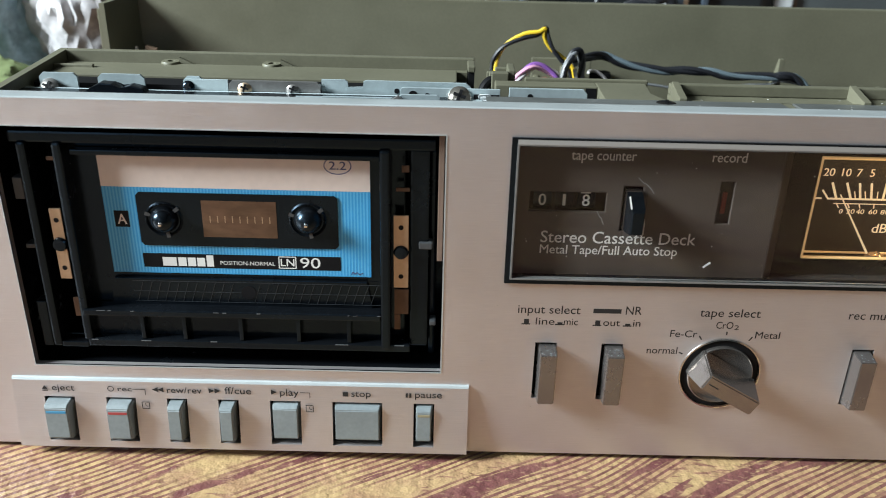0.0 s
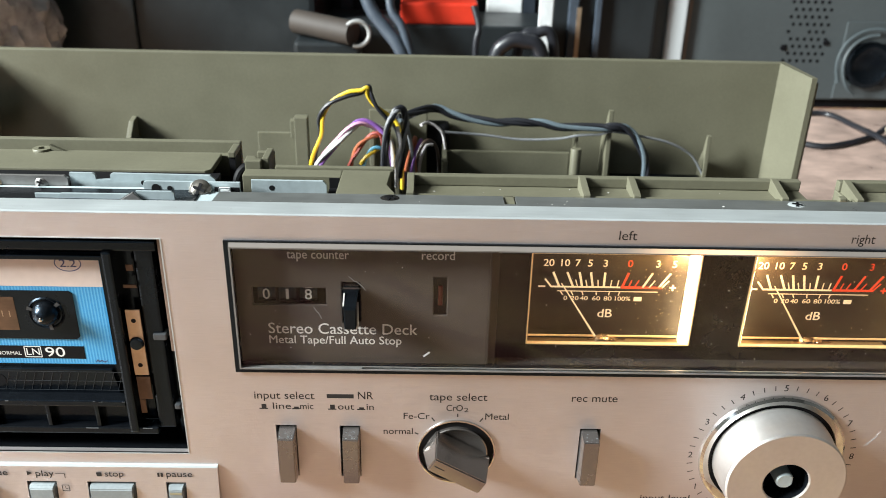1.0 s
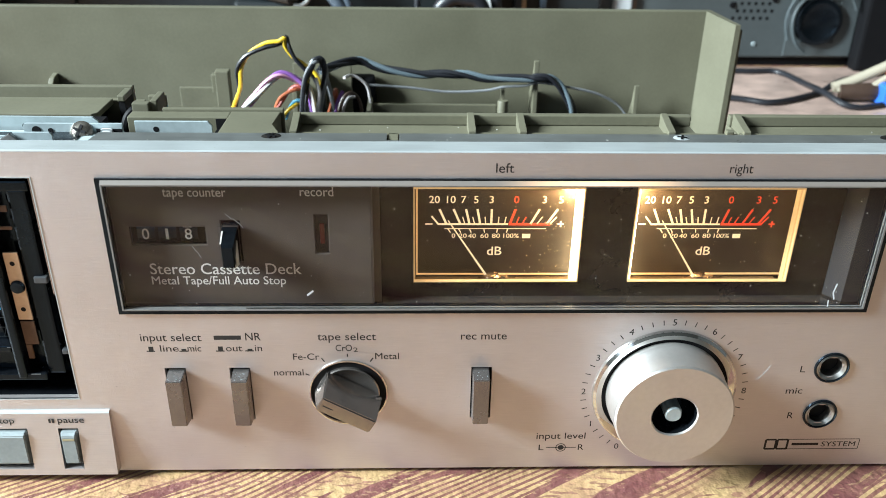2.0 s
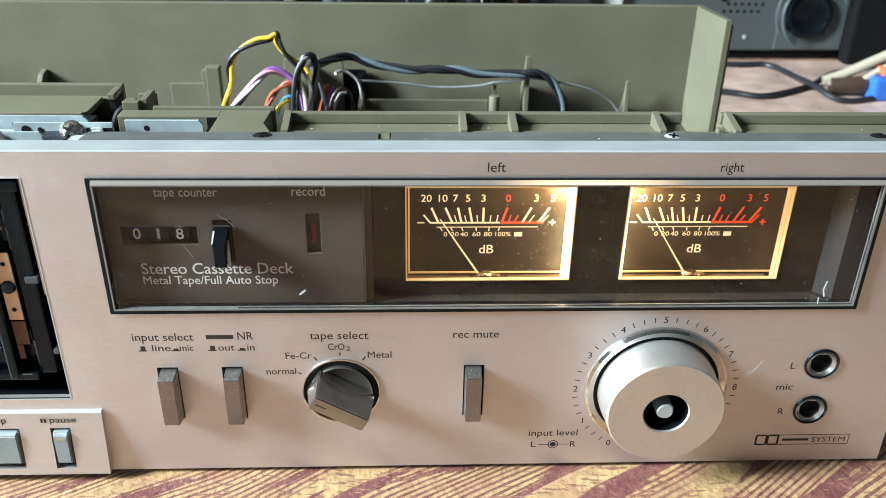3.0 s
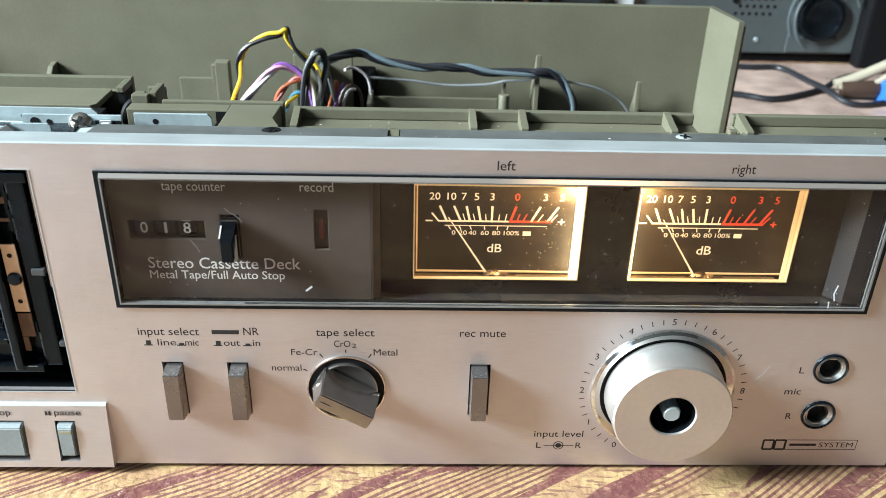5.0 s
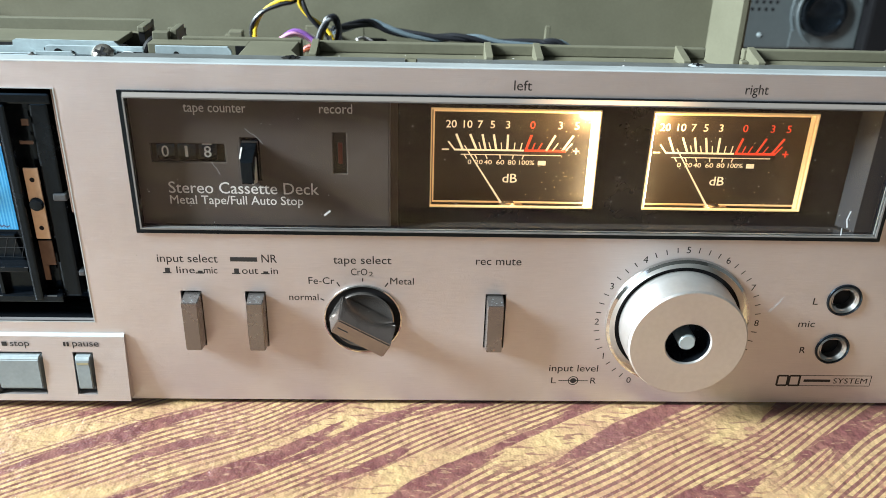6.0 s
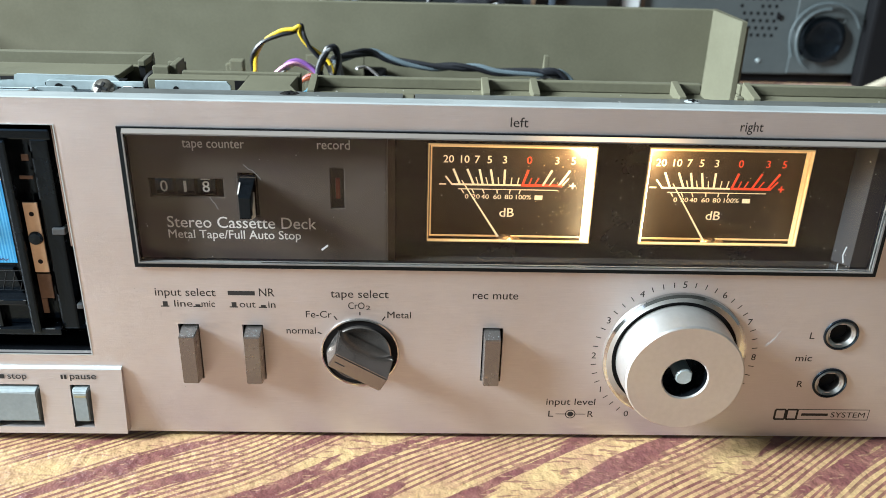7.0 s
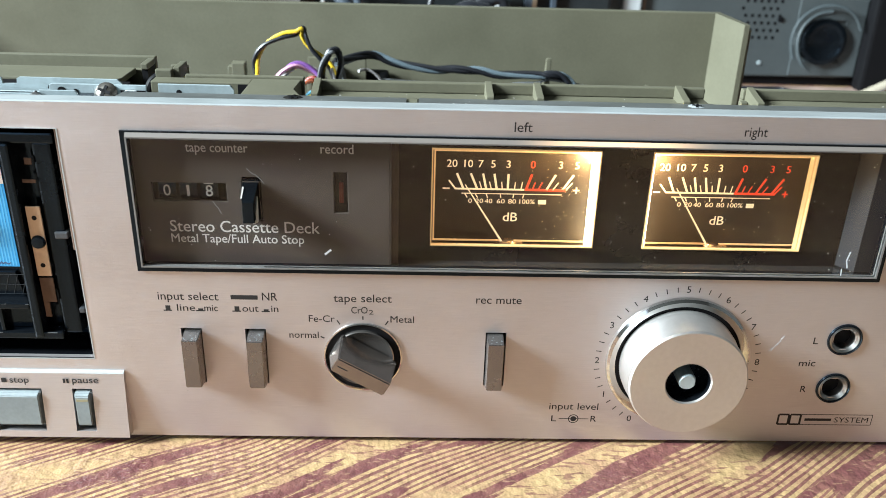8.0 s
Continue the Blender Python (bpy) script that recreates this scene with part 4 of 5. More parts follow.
for k in range(27):
    xa = CX - 32 + k * 2.75
    if abs(xa + 2 - (-77.5)) < 3.2:
        continue
    for row in range(2):
        zz = 46.6 + row * 3.4
        loft([[(xa + row * 1.1, 10.62, zz), (xa + row * 1.1 + 0.14, 10.62, zz), (xa + row * 1.1 + 1.14, 10.62, zz + 3.0), (xa + row * 1.1 + 1.0, 10.62, zz + 3.0)],
              [(xa + row * 1.1, 10.5, zz), (xa + row * 1.1 + 0.14, 10.5, zz), (xa + row * 1.1 + 1.14, 10.5, zz + 3.0), (xa + row * 1.1 + 1.0, 10.5, zz + 3.0)]], True, mesh)
for zz in (46.4, 49.8, 53.3):
    cube(mesh, CX - 33, CX + 43, 10.5, 10.62, zz, zz + 0.12)
part("grip_pattern", mesh, material("faint_grip_line", (0.022, 0.026, 0.03), 0.4), tape, "fine slanted grip lines")
part("guide_hole", lathe([(0, 0), (2.3, 0), (2.3, 0.3)], -77.0, 50.0, 10.45, 24), M_BLACKMATT, tape)
M_LABEL = material("cream_paper_label", (0.74, 0.61, 0.55), 0.6, 0, 0.03, (40, 40, 40), 0.02, 0.06, 30)
M_BLUE = material("blue_label_print", (0.03, 0.31, 0.64), 0.45, 0, 0.05, (40, 40, 40), 0.0, 0.1, 30)
M_BLUE2 = material("pale_blue_stripe", (0.10, 0.44, 0.72), 0.45)
label = part("label", box(-117.9, -39.5, 11.75, 12.0, 55.6, 94.0), M_BLUE, tape, "blue pinstriped paper label with a cream writing strip")
LY = 11.75
bar(-117.9, -39.5, 83.5, 94.0, LY, M_LABEL, label, "writing_strip", 0.05)
stripes = bmesh.new()
k = -117.6
while k < -39.8:
    cube(stripes, k, k + 0.42, LY - 0.03, LY, 55.9, 83.4)
    k += 0.95
tagged(part("pinstripe", stripes, M_BLUE2, label), kind="stuff")
part("window_surround", prism([(-107.2, 65.0), (-50.1, 65.0), (-49.1, 66.0), (-49.1, 81.0), (-50.1, 82.0), (-107.2, 82.0), (-108.2, 81.0), (-108.2, 66.0)], "y", LY - 0.35, LY), M_BLACK, tape, "black hub window surround")
bar(-108.4, -48.7, 57.6, 62.2, LY - 0.04, M_BLACKMATT, label, "black_band", 0.04)
bar(-115.3, -111.0, 70.7, 75.9, LY - 0.04, M_BLACKMATT, label, "side_mark", 0.04)
text("A", -113.15, 71.6, LY - 0.1, 2.7, 3.3, M_LABEL, label, "printed_text", "CENTER")
for xa, xb, zt in ((-102.6, -98.4, 61.0), (-97.9, -95.4, 61.0), (-95.0, -92.6, 61.0), (-92.2, -89.8, 61.0), (-89.3, -87.2, 61.9)):
    bar(xa, xb, 58.1, zt, LY - 0.09, M_WHITE, label, "print_mark")
text("POSITION-NORMAL", -85.2, 58.8, LY - 0.1, 16.6, 1.3, M_WHITE, label)
stroke([(-67.4, 58.1), (-62.3, 58.1), (-62.3, 61.9), (-67.4, 61.9), (-67.4, 58.1)], 0.3, LY - 0.09, M_WHITE, label)
text("LN", -66.9, 58.8, LY - 0.1, 4.1, 2.5, M_WHITE, label)
text("90", -61.0, 58.3, LY - 0.1, 6.1, 3.5, M_WHITE, label)
M_PEN = material("blue_pen", (0.06, 0.06, 0.16), 0.6)
stroke([(-48.8 + 3.9 * math.cos(a), 91.4 + 2.6 * math.sin(a)) for a in np.linspace(0, 2 * math.pi, 28)], 0.3, LY - 0.06, M_PEN, label, "pen_mark")
text("2.2", -51.3, 90.2, LY - 0.08, 4.9, 2.5, M_PEN, label, "pen_mark")
stroke([(-45.6, 56.4), (-45.0, 57.3), (-44.5, 56.5), (-43.8, 57.2), (-43.1, 56.4), (-42.0, 57.0)], 0.25, LY - 0.06, M_PEN, label, "pen_mark")
M_TAPEWIN = material("brown_tape_window", (0.105, 0.055, 0.033), 0.12, 0, 0.2, (20, 60, 60), 0.0, 0.4, 40)
part("tape_window", box(-89.2, -67.2, LY - 0.42, LY - 0.3, 68.1, 79.8, 0.05), M_TAPEWIN, tape, "brown see-through tape window")
M_PALE = material("pale_window_marks", (0.35, 0.22, 0.13), 0.4)
for k in range(9):
    bar(-87.0 + k * 2.2, -86.75 + k * 2.2, 72.8, 75.0, LY - 0.43, M_PALE, tape, "window_mark")
for hx, hz in ((-100.5, 73.6), (-58.0, 74.3)):
    part("hub_rim", lathe([(5.6, -0.4), (5.2, -0.9), (4.7, -0.5), (4.5, 0.8)], hx, hz, LY, 32), M_BLACK, tape, "", True)
    part("spindle", lathe([(0, -4.6), (1.2, -4.4), (2.6, -3.6), (3.6, -2.2), (4.2, -0.6), (4.3, 0.6)], hx, hz, LY, 32), M_BLACK, tape, "glossy black spindle", True)
    part("spindle_tip", lathe([(0, -5.2), (0.5, -5.0), (0.8, -4.2)], hx, hz, LY, 14), M_CHROME, tape, "", True)
    for a in (40, 160, 280):
        ca, sa = math.cos(radians(a)), math.sin(radians(a))
        part("hub_tooth", loft([[(hx + 4.2 * ca - 0.5 * sa, LY - 0.9, hz + 4.2 * sa + 0.5 * ca), (hx + 4.2 * ca + 0.5 * sa, LY - 0.9, hz + 4.2 * sa - 0.5 * ca), (hx + 4.2 * ca, LY - 0.2, hz + 4.2 * sa)],
                               [(hx + 5.8 * ca - 0.6 * sa, LY - 0.9, hz + 5.8 * sa + 0.6 * ca), (hx + 5.8 * ca + 0.6 * sa, LY - 0.9, hz + 5.8 * sa - 0.6 * ca), (hx + 5.8 * ca, LY - 0.2, hz + 5.8 * sa)]]), M_DGREY, tape)

# specks and small chips on the panel and its top edge
specks = bmesh.new()
for _ in range(90):
    x, r = rng.uniform(-150, 245), rng.choice((0.05, 0.06, 0.08, 0.11))
    if rng.random() < 0.45:
        z, yv = rng.uniform(3, 111), 0.0
        if OPEN[0] - 1 < x < OPEN[1] + 1 or (-1 < x < 229 and 58 < z < 107) or z < 26 and x < -8:
            continue
        cube(specks, x - r, x + r, yv - 0.03, yv, z - r, z + r)
    else:
        yv = rng.uniform(1.2, 13.0)
        zt = 112.75 - (yv - 1.0) / 13.0 * 2.05
        cube(specks, x - r * 1.6, x + r * 1.6, yv - r, yv + r, zt - 0.02, zt + 0.03)
tagged(part("specks", specks, bpy.data.materials["dust"], deck, "pale specks and chips"), kind="stuff")



def screw(x, y, z, r, tilt, mat, parent, label="cross-head screw", dome=0.42):
    """A domed screw with a cross recess; tilt 90 looks straight up, 0 straight out of the front."""
    bm = lathe([(0, -r * dome), (r * 0.5, -r * dome * 0.86), (r * 0.85, -r * dome * 0.38), (r, 0.0), (r, r * 0.25)], 0, 0, 0, 28)
    head = part("screw", bm, mat, parent, label, True)
    head.matrix_basis = pose(x * MM, y * MM, z * MM, -tilt)
    for turn in (20, 110):
        cut = part("screw_slot", box(-r * 0.55, r * 0.55, -r * (dome + 0.05), -r * (dome - 0.07), -r * 0.13, r * 0.13), M_BLACKMATT, head)
        cut.matrix_basis = pose(0, 0, 0, 0, turn, 0)
    return head


M_GREY_PLATE = material("dark_oiled_steel", (0.27, 0.26, 0.25), 0.36, 0.6, 0.06, (50, 50, 50), 0.06, 0.2, 60, 0.1)

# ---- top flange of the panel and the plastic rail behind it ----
# Second band behind the top edge: its shade is put into a darker grey.
M_FLANGE = material("flange_shade_grey", (0.23, 0.24, 0.232), 0.36, 0.6, 0.05, (8, 60, 60), 0.06, 0.25, 60, 0.1)
part("panel_flange", loft([[(x0, 14.2, 110.0), (x0, 14.2, 109.2), (x1, 24.8, 108.6), (x1, 24.8, 109.3)] for x0, x1 in ((-6.5, -6.3), (80.2, 80.2))]), M_FLANGE, deck, "metal flange behind the panel edge, shaded by a darker grey")
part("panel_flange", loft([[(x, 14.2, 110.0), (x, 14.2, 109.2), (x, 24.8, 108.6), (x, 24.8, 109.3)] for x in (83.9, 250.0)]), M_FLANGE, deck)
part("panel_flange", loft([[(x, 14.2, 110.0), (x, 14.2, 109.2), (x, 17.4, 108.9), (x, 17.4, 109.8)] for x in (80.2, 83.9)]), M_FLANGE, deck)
slab("rail_tab", 80.5, 83.6, 17.6, 26.0, 106.0, 109.0, M_OLIVE, deck, 0.2)
M_DARKSCREW = material("blackened_screw", (0.10, 0.09, 0.085), 0.22, 0.9, 0.1, (60, 60, 60), 0.05, 0.3, 200, 0.1)
screw(45.8, 20.8, 109.5, 3.0, 86, M_DARKSCREW, deck, "dark flat cross-head screw", 0.16)
screw(169.2, 20.4, 109.5, 2.7, 86, M_ALU_LIT, deck, "shiny cross-head screw", 0.2)
screw(233.4, 20.8, 109.5, 2.9, 86, M_DARKSCREW, deck, "dark flat cross-head screw", 0.16)
for a, b in ((50.6, 176.5), (189.0, 250.5)):
    slab("rail", a, b, 25.2, 39.2, 40.0, 107.8, M_OLIVE, deck, 0.3, "olive plastic rail")
    slab("rail_ridge", a, b, 36.4, 39.2, 107.9, 111.2, M_OLIVE, deck, 0.35)
    slab("rail_step", a, b, 25.2, 27.0, 107.9, 109.0, M_OLIVE, deck, 0.25)
slab("rail", 176.6, 188.9, 25.2, 28.5, 40.0, 108.4, M_OLIVE, deck, 0.3)
slab("rail_peg", 184.6, 187.0, 25.6, 28.0, 108.4, 110.0, M_OLIVE, deck, 0.4)
for xr in (50.7, 105.0, 120.6, 166.4, 189.8, 249.0):
    part("rail_rib", prism([(25.0, 108.9), (25.0, 110.0), (27.0, 110.3), (36.5, 112.2), (36.5, 107.5), (25.0, 107.5)], "x", xr, xr + 2.2, 0.2), M_OLIVE, deck)
slab("front_wall_back", -145, 53, 40.5, 42.5, 30, 99.5, M_OLIVE, deck)

# ---- plate with cut-outs between rail and tape tray ----
part("side_plate", prism([(28.9, 25.0), (47.0, 25.0), (47.0, 27.3), (43.8, 34.0), (45.1, 46.4), (29.2, 46.4)], "z", 100.0, 108.9, 0.3), M_OLIVE, deck, "olive plastic top plate")
slab("side_plate_rear", -2.6, 29.1, 40.4, 46.4, 100.0, 108.8, M_OLIVE, deck, 0.3)
slab("side_plate_lip", 7.0, 46.0, 46.5, 48.4, 100.0, 109.7, M_OLIVE, deck, 0.35)
# Black blocks put the shade below the cut-outs into solid colour.
slab("side_gap_shade", 43.9, 50.4, 25.2, 46.4, 96.0, 99.9, M_BLACKMATT, deck)
slab("cavity_shade", -6.0, 28.6, 25.2, 40.2, 96.0, 100.0, M_BLACKMATT, deck)
part("steel_bracket", prism([(1.3, 100.0), (25.2, 100.0), (25.2, 107.9), (24.0, 109.3), (1.3, 109.3)], "y", 35.0, 35.9, 0.15), M_STEEL, deck, "blue-grey galvanised steel bracket")
part("bracket_hole", lathe([(0, -0.05), (0.9, -0.05), (0.9, 0.2)], 7.8, 106.7, 35.0, 16), M_BLACKMATT, deck)

# Black slabs lining the notch draw its shade.
slab("notch_shade_wall", 25.4, 28.7, 39.9, 40.3, 100.0, 108.4, M_BLACKMATT, deck)
slab("notch_shade_floor", 25.4, 28.7, 28.0, 39.8, 100.1, 105.0, M_BLACKMATT, deck)

# ---- clip tower ----
for a in ((2.0, 4.2, 51.0, 61.0, 98.0, 111.0), (-1.6, 4.2, 61.0, 63.0, 98.0, 109.4), (-3.4, 2.0, 48.8, 51.6, 98.0, 110.6), (-4.0, -0.4, 52.0, 55.0, 98.0, 109.8), (-4.6, -1.4, 56.0, 58.6, 98.0, 109.0)):
    slab("clip_tower", *a[:6], M_OLIVE, deck, 0.35)
part("black_hose", tube([(-7.0, 50.0, 98), (-6.6, 50.0, 103), (-5.0, 51.0, 106.4), (-2.4, 52.5, 107.0), (0.5, 55, 101)], 1.5, 10), M_BLACKMATT, deck, "bent black hose", True)

# ---- tape tray top ----
part("tray_plate", prism([(-144.0, 46.9), (-16.0, 46.9), (-14.5, 48.5), (-14.4, 63.8), (-144.0, 63.8)], "z", 105.6, 107.6, 0.3), M_OLIVE, deck, "olive plastic top of the cassette mechanism")
# Black fill below the thin plate stands for the shade underneath.
slab("tray_shade_block", -143.5, -17.0, 48.0, 63.5, 96.0, 105.5, M_BLACKMATT, deck)
slab("tray_trough", -143, -10.8, 63.9, 67.0, 98.0, 106.8, M_OLIVE, deck)
slab("tray_rim", -146.0, -8.4, 67.0, 69.4, 60.0, 110.8, M_OLIVE, deck, 0.35)
slab("tray_end", -10.8, -8.4, 57.5, 66.8, 108.4, 110.4, M_OLIVE, deck, 0.35)
# Black inset and floor blocks draw the shade at the tray's end.
slab("tray_end_shade", -10.6, -8.6, 58.0, 66.7, 97.0, 108.3, M_BLACKMATT, deck)
slab("tray_shade_floor", -16.9, -4.8, 43.0, 66.9, 96.0, 99.5, M_BLACKMATT, deck)
part("tray_side", loft([[(-148.5, 15.0, 100), (-146.0, 15.0, 100), (-146.0, 15.0, 109.5), (-148.5, 15.0, 109.5)], [(-148.5, 69.2, 100), (-146.0, 69.2, 100), (-146.0, 69.2, 110.8), (-148.5, 69.2, 110.8)]]), M_OLIVE, deck)
slab("tray_brace", -146.0, -133.0, 55.6, 57.2, 98.0, 108.6, M_OLIVE, deck, 0.3)
for bx in (-110.2, -76.4):
    boss = part("screw_boss", lathe([(1.3, 0.0), (1.3, -1.3), (3.0, -1.3), (3.2, -1.0), (3.2, 0.0)], 0, 0, 0, 24), M_OLIVE, deck, "", True)
    boss.matrix_basis = pose(bx * MM, 64.8 * MM, 107.0 * MM, -90)
    part("boss_gusset", prism([(bx + 3.0, 109.6), (bx + 3.0, 106.9), (bx + 9.0, 106.9)], "y", 64.0, 65.4), M_OLIVE, deck)

# ---- steel plates of the mechanism ----
M_ZINC = material("dull_zinc", (0.40, 0.475, 0.49), 0.45, 0.0, 0.06, (50, 50, 50), 0.08, 0.14, 60, 0.1)
slab("steel_ledge", -145.5, -7.0, 14.2, 34.5, 105.6, 106.4, M_ZINC, deck, 0, "blue-grey galvanised mechanism plate")
slab("steel_back", -145.5, -30.0, 37.6, 38.4, 96.0, 104.2, M_STEEL, deck)
for a, b, top in ((-142.0, -130.4, 110.4), (-124.2, -110.0, 110.4), (-98.2, -92.0, 110.2)):
    part("steel_tab", prism([(a, 102.5), (b, 102.5), (b, top - 1.2), (b - 1.2, top), (a + 1.2, top), (a, top - 1.2)], "y", 36.4, 37.3), M_STEEL, deck)
part("steel_tab", prism([(-56.0, 102.5), (-10.4, 102.5), (-10.4, 108.8), (-11.8, 110.0), (-42.4, 110.2), (-43.2, 109.8), (-43.4, 108.1), (-47.9, 108.1), (-48.1, 109.8), (-48.9, 110.2), (-56.0, 110.2)], "y", 36.4, 37.3), M_STEEL, deck)
part("steel_tab", prism([(-98.0, 101.5), (-84.4, 101.5), (-84.4, 109.6), (-97.0, 109.6), (-98.0, 108.6)], "y", 35.4, 36.2), M_ZINC, deck)
part("steel_tab", prism([(-84.0, 101.5), (-56.2, 101.5), (-56.2, 108.6), (-57.2, 109.6), (-83.0, 109.6), (-84.0, 108.6)], "y", 34.9, 36.2), M_GREY_PLATE, deck, "dark oiled steel plate")
part("front_tab", prism([(-31.8, 101.0), (-1.6, 101.0), (-1.6, 109.4), (-30.8, 109.4), (-31.5, 109.1), (-31.8, 108.4)], "y", 32.4, 33.2, 0.15), M_STEEL, deck)
for hx, r in ((-27.9, 1.4), (-23.6, 0.8)):
    part("plate_hole", lathe([(0, -0.05), (r, -0.05), (r, 0.2)], hx, 107.1, 32.3, 16), M_BLACKMATT, deck)
part("plate_hole", lathe([(0, -0.05), (0.8, -0.05), (0.8, 0.2)], -33.0, 107.2, 36.3, 14), M_BLACKMATT, deck)
slab("dark_slot", -9.6, -1.8, 32.0, 32.3, 105.8, 107.8, M_BLACKMATT, deck, 0.1)
for a, b, y, top in ((-62.0, -38.0, 24.0, 105.2),):
    slab("front_lip", a, b, y, y + 0.8, 106.3, top + 3.0, M_STEEL, deck, 0.2)
part("black_lever", prism([(-126.0, 106.5), (-107.5, 106.5), (-108.5, 108.0), (-112.0, 108.8), (-115.0, 107.8), (-117.5, 109.2), (-121.0, 109.4), (-124.5, 107.6)], "y", 29.0, 33.0, 0.3), M_BLACK, deck, "black plastic lever")
part("front_bracket", prism([(-29.4, 106.5), (-19.7, 106.5), (-19.8, 108.8), (-20.5, 109.5), (-31.4, 109.5)], "y", 23.8, 24.6, 0.1), M_STEEL, deck, "blue-grey bent steel bracket")
part("front_bracket", prism([(-56.0, 106.5), (-36.6, 106.5), (-33.6, 108.4), (-54.0, 108.4)], "y", 23.8, 24.6, 0.1), M_STEEL, deck)
# The fold's shade is put into the darker steel.
part("bracket_fold", prism([(-36.4, 106.5), (-29.0, 106.5), (-31.9, 109.5)], "y", 22.6, 23.6, 0.15), M_GREY_PLATE, deck, "fold of the bracket, its shade drawn in darker steel")
screw(-79.2, 35.0, 107.4, 2.3, 15, M_BRASS, deck, "small brass-coloured screw")
screw(-64.6, 35.0, 107.3, 2.1, 15, M_GREY_PLATE, deck)
screw(-96.4, 35.0, 107.4, 1.9, 15, M_BLACK, deck)
screw(-138.6, 34.6, 106.4, 2.9, 30, M_GREY_PLATE, deck, "dark rusty screw")
screw(-13.9, 31.0, 107.2, 3.5, 35, material("bronzed_screw", (0.55, 0.51, 0.46), 0.16, 0.9), deck, "large shiny dome-head screw")
slab("nylon_stop", -8.2, -4.4, 31.2, 31.9, 106.2, 108.0, material("white_nylon", (0.6, 0.62, 0.62), 0.4), deck, 0.8, "white nylon stop")

# Black block draws the shade between the steel tabs and the tray.
slab("tab_gap_shade", -145, -11, 38.7, 46.6, 100.0, 106.9, M_BLACKMATT, deck)

M_CREAM0 = material("pale_connector_plastic", (0.62, 0.58, 0.50), 0.45)
# ---- the chassis tub behind ----
slab("tub_floor", -182, 250, 40, 223, 1.0, 4.0, M_OLIVE, deck, 0, "olive plastic chassis tub, empty and open")
back = part("tub_back_wall", box(-176, 241, 220, 224, 4.0, 106.3, 0.5), M_OLIVE, deck, "tall olive plastic back wall")
for sgn, xi, xo in ((1, 238.2, 246.2), (-1, -172.9, -181.5)):
    part("tub_side_return", loft([[(xi, 220.5, z0), (xi + sgn * 3.2, 224.0, z0), (xi + sgn * 3.2, 224.0, 106.3), (xi, 220.5, 106.3)],
                                  [(xo, 197.0, z0), (xo + sgn * 2.6, 197.0, z0), (xo + sgn * 2.6, 197.0, 104.4), (xo, 197.0, 104.4)]]) if (z0 := 2.0) else None, M_OLIVE, deck, "slanted olive end of the back wall")
    slab("tub_side_low", min(xo, xo + sgn * 2.4), max(xo, xo + sgn * 2.4), 40, 199, 2, 22, M_OLIVE, deck, 0.3)
    slab("tub_side_lip", min(xo + sgn * 3.2, xo + sgn * 4.6), max(xo + sgn * 3.2, xo + sgn * 4.6), 199, 203, 2, 101.5, M_OLIVE, deck, 0.3)
part("connector", box(-178.5, -173.0, 196, 204, 60, 79, 0.6), M_CREAM0, deck, "cream plastic connector in the corner of the tub")
part("connector_pin", box(-171.5, -170.2, 203, 204.5, 60, 83, 0.3), M_CREAM0, deck)
part("connector_clip", prism([(-168.6, 60), (-164.0, 60), (-160.8, 82), (-166.5, 83.5), (-168.4, 74)], "y", 204, 206, 0.3), material("brown_clip_plastic", (0.20, 0.13, 0.085), 0.5), deck)
slab("bracket_tower", -11.0, -4.2, 197.0, 203.0, 4.0, 79.6, M_OLIVE, deck, 0.5, "olive plastic bracket")
slab("bracket_hook", -13.3, -11.1, 199.0, 203.0, 68.0, 77.4, M_OLIVE, deck, 0.4)
slab("bracket_wing", -31.0, -11.1, 204.0, 206.0, 4.0, 69.4, M_OLIVE, deck, 0.4)
part("gusset", prism([(220, 4), (220, 64), (212, 72.6), (207.5, 83.6), (205.6, 83.6), (204, 4)], "x", 149.4, 151.8, 0.3), M_OLIVE, deck)
part("gusset", prism([(220, 4), (220, 52), (214, 60), (212.0, 69.5), (210.4, 69.5), (208.0, 4)], "x", 203.6, 205.8, 0.3), M_OLIVE, deck)
part("gusset", prism([(220, 4), (220, 72), (214, 71), (202, 60), (200, 4)], "x", -99.6, -97.2, 0.3), M_OLIVE, deck)
part("stud", lathe([(0, 0), (2.6, 0), (2.8, 0.5), (2.8, 58)], 0, 0, 0, 20), M_OLIVE, deck, "", True).matrix_basis = pose(0.1340, 0.2050, 0.0632, -90)
slab("stud_fin", 133.2, 134.8, 206, 214, 4, 68.5, M_OLIVE, deck, 0.3)
slab("inner_wall", 66.0, 131.0, 207.0, 209.5, 4.0, 60.0, M_OLIVE, deck, 0.4)
slab("inner_wall", 64.0, 66.4, 185.0, 220.0, 4.0, 62.0, M_OLIVE, deck, 0.4)
slab("inner_wall", 26.0, 56.0, 210.0, 212.0, 4.0, 80.5, M_OLIVE, deck, 0.4)
slab("inner_wall", 27.0, 29.5, 196.0, 210.0, 4.0, 72.0, M_OLIVE, deck, 0.4)
slab("inner_wall", 40.5, 42.6, 190.0, 210.0, 4.0, 77.0, M_OLIVE, deck, 0.4)
# Added black block that draws the shade behind the wires.
slab("wire_shade_block", 45.0, 68.0, 212.5, 219.5, 4.0, 73.5, M_BLACKMATT, deck, 3.0, "dark block drawn for the shade on the tub wall")
slab("tub_base_block", -150, 20, 120, 205, 4.0, 30.0, M_BLACK, deck)
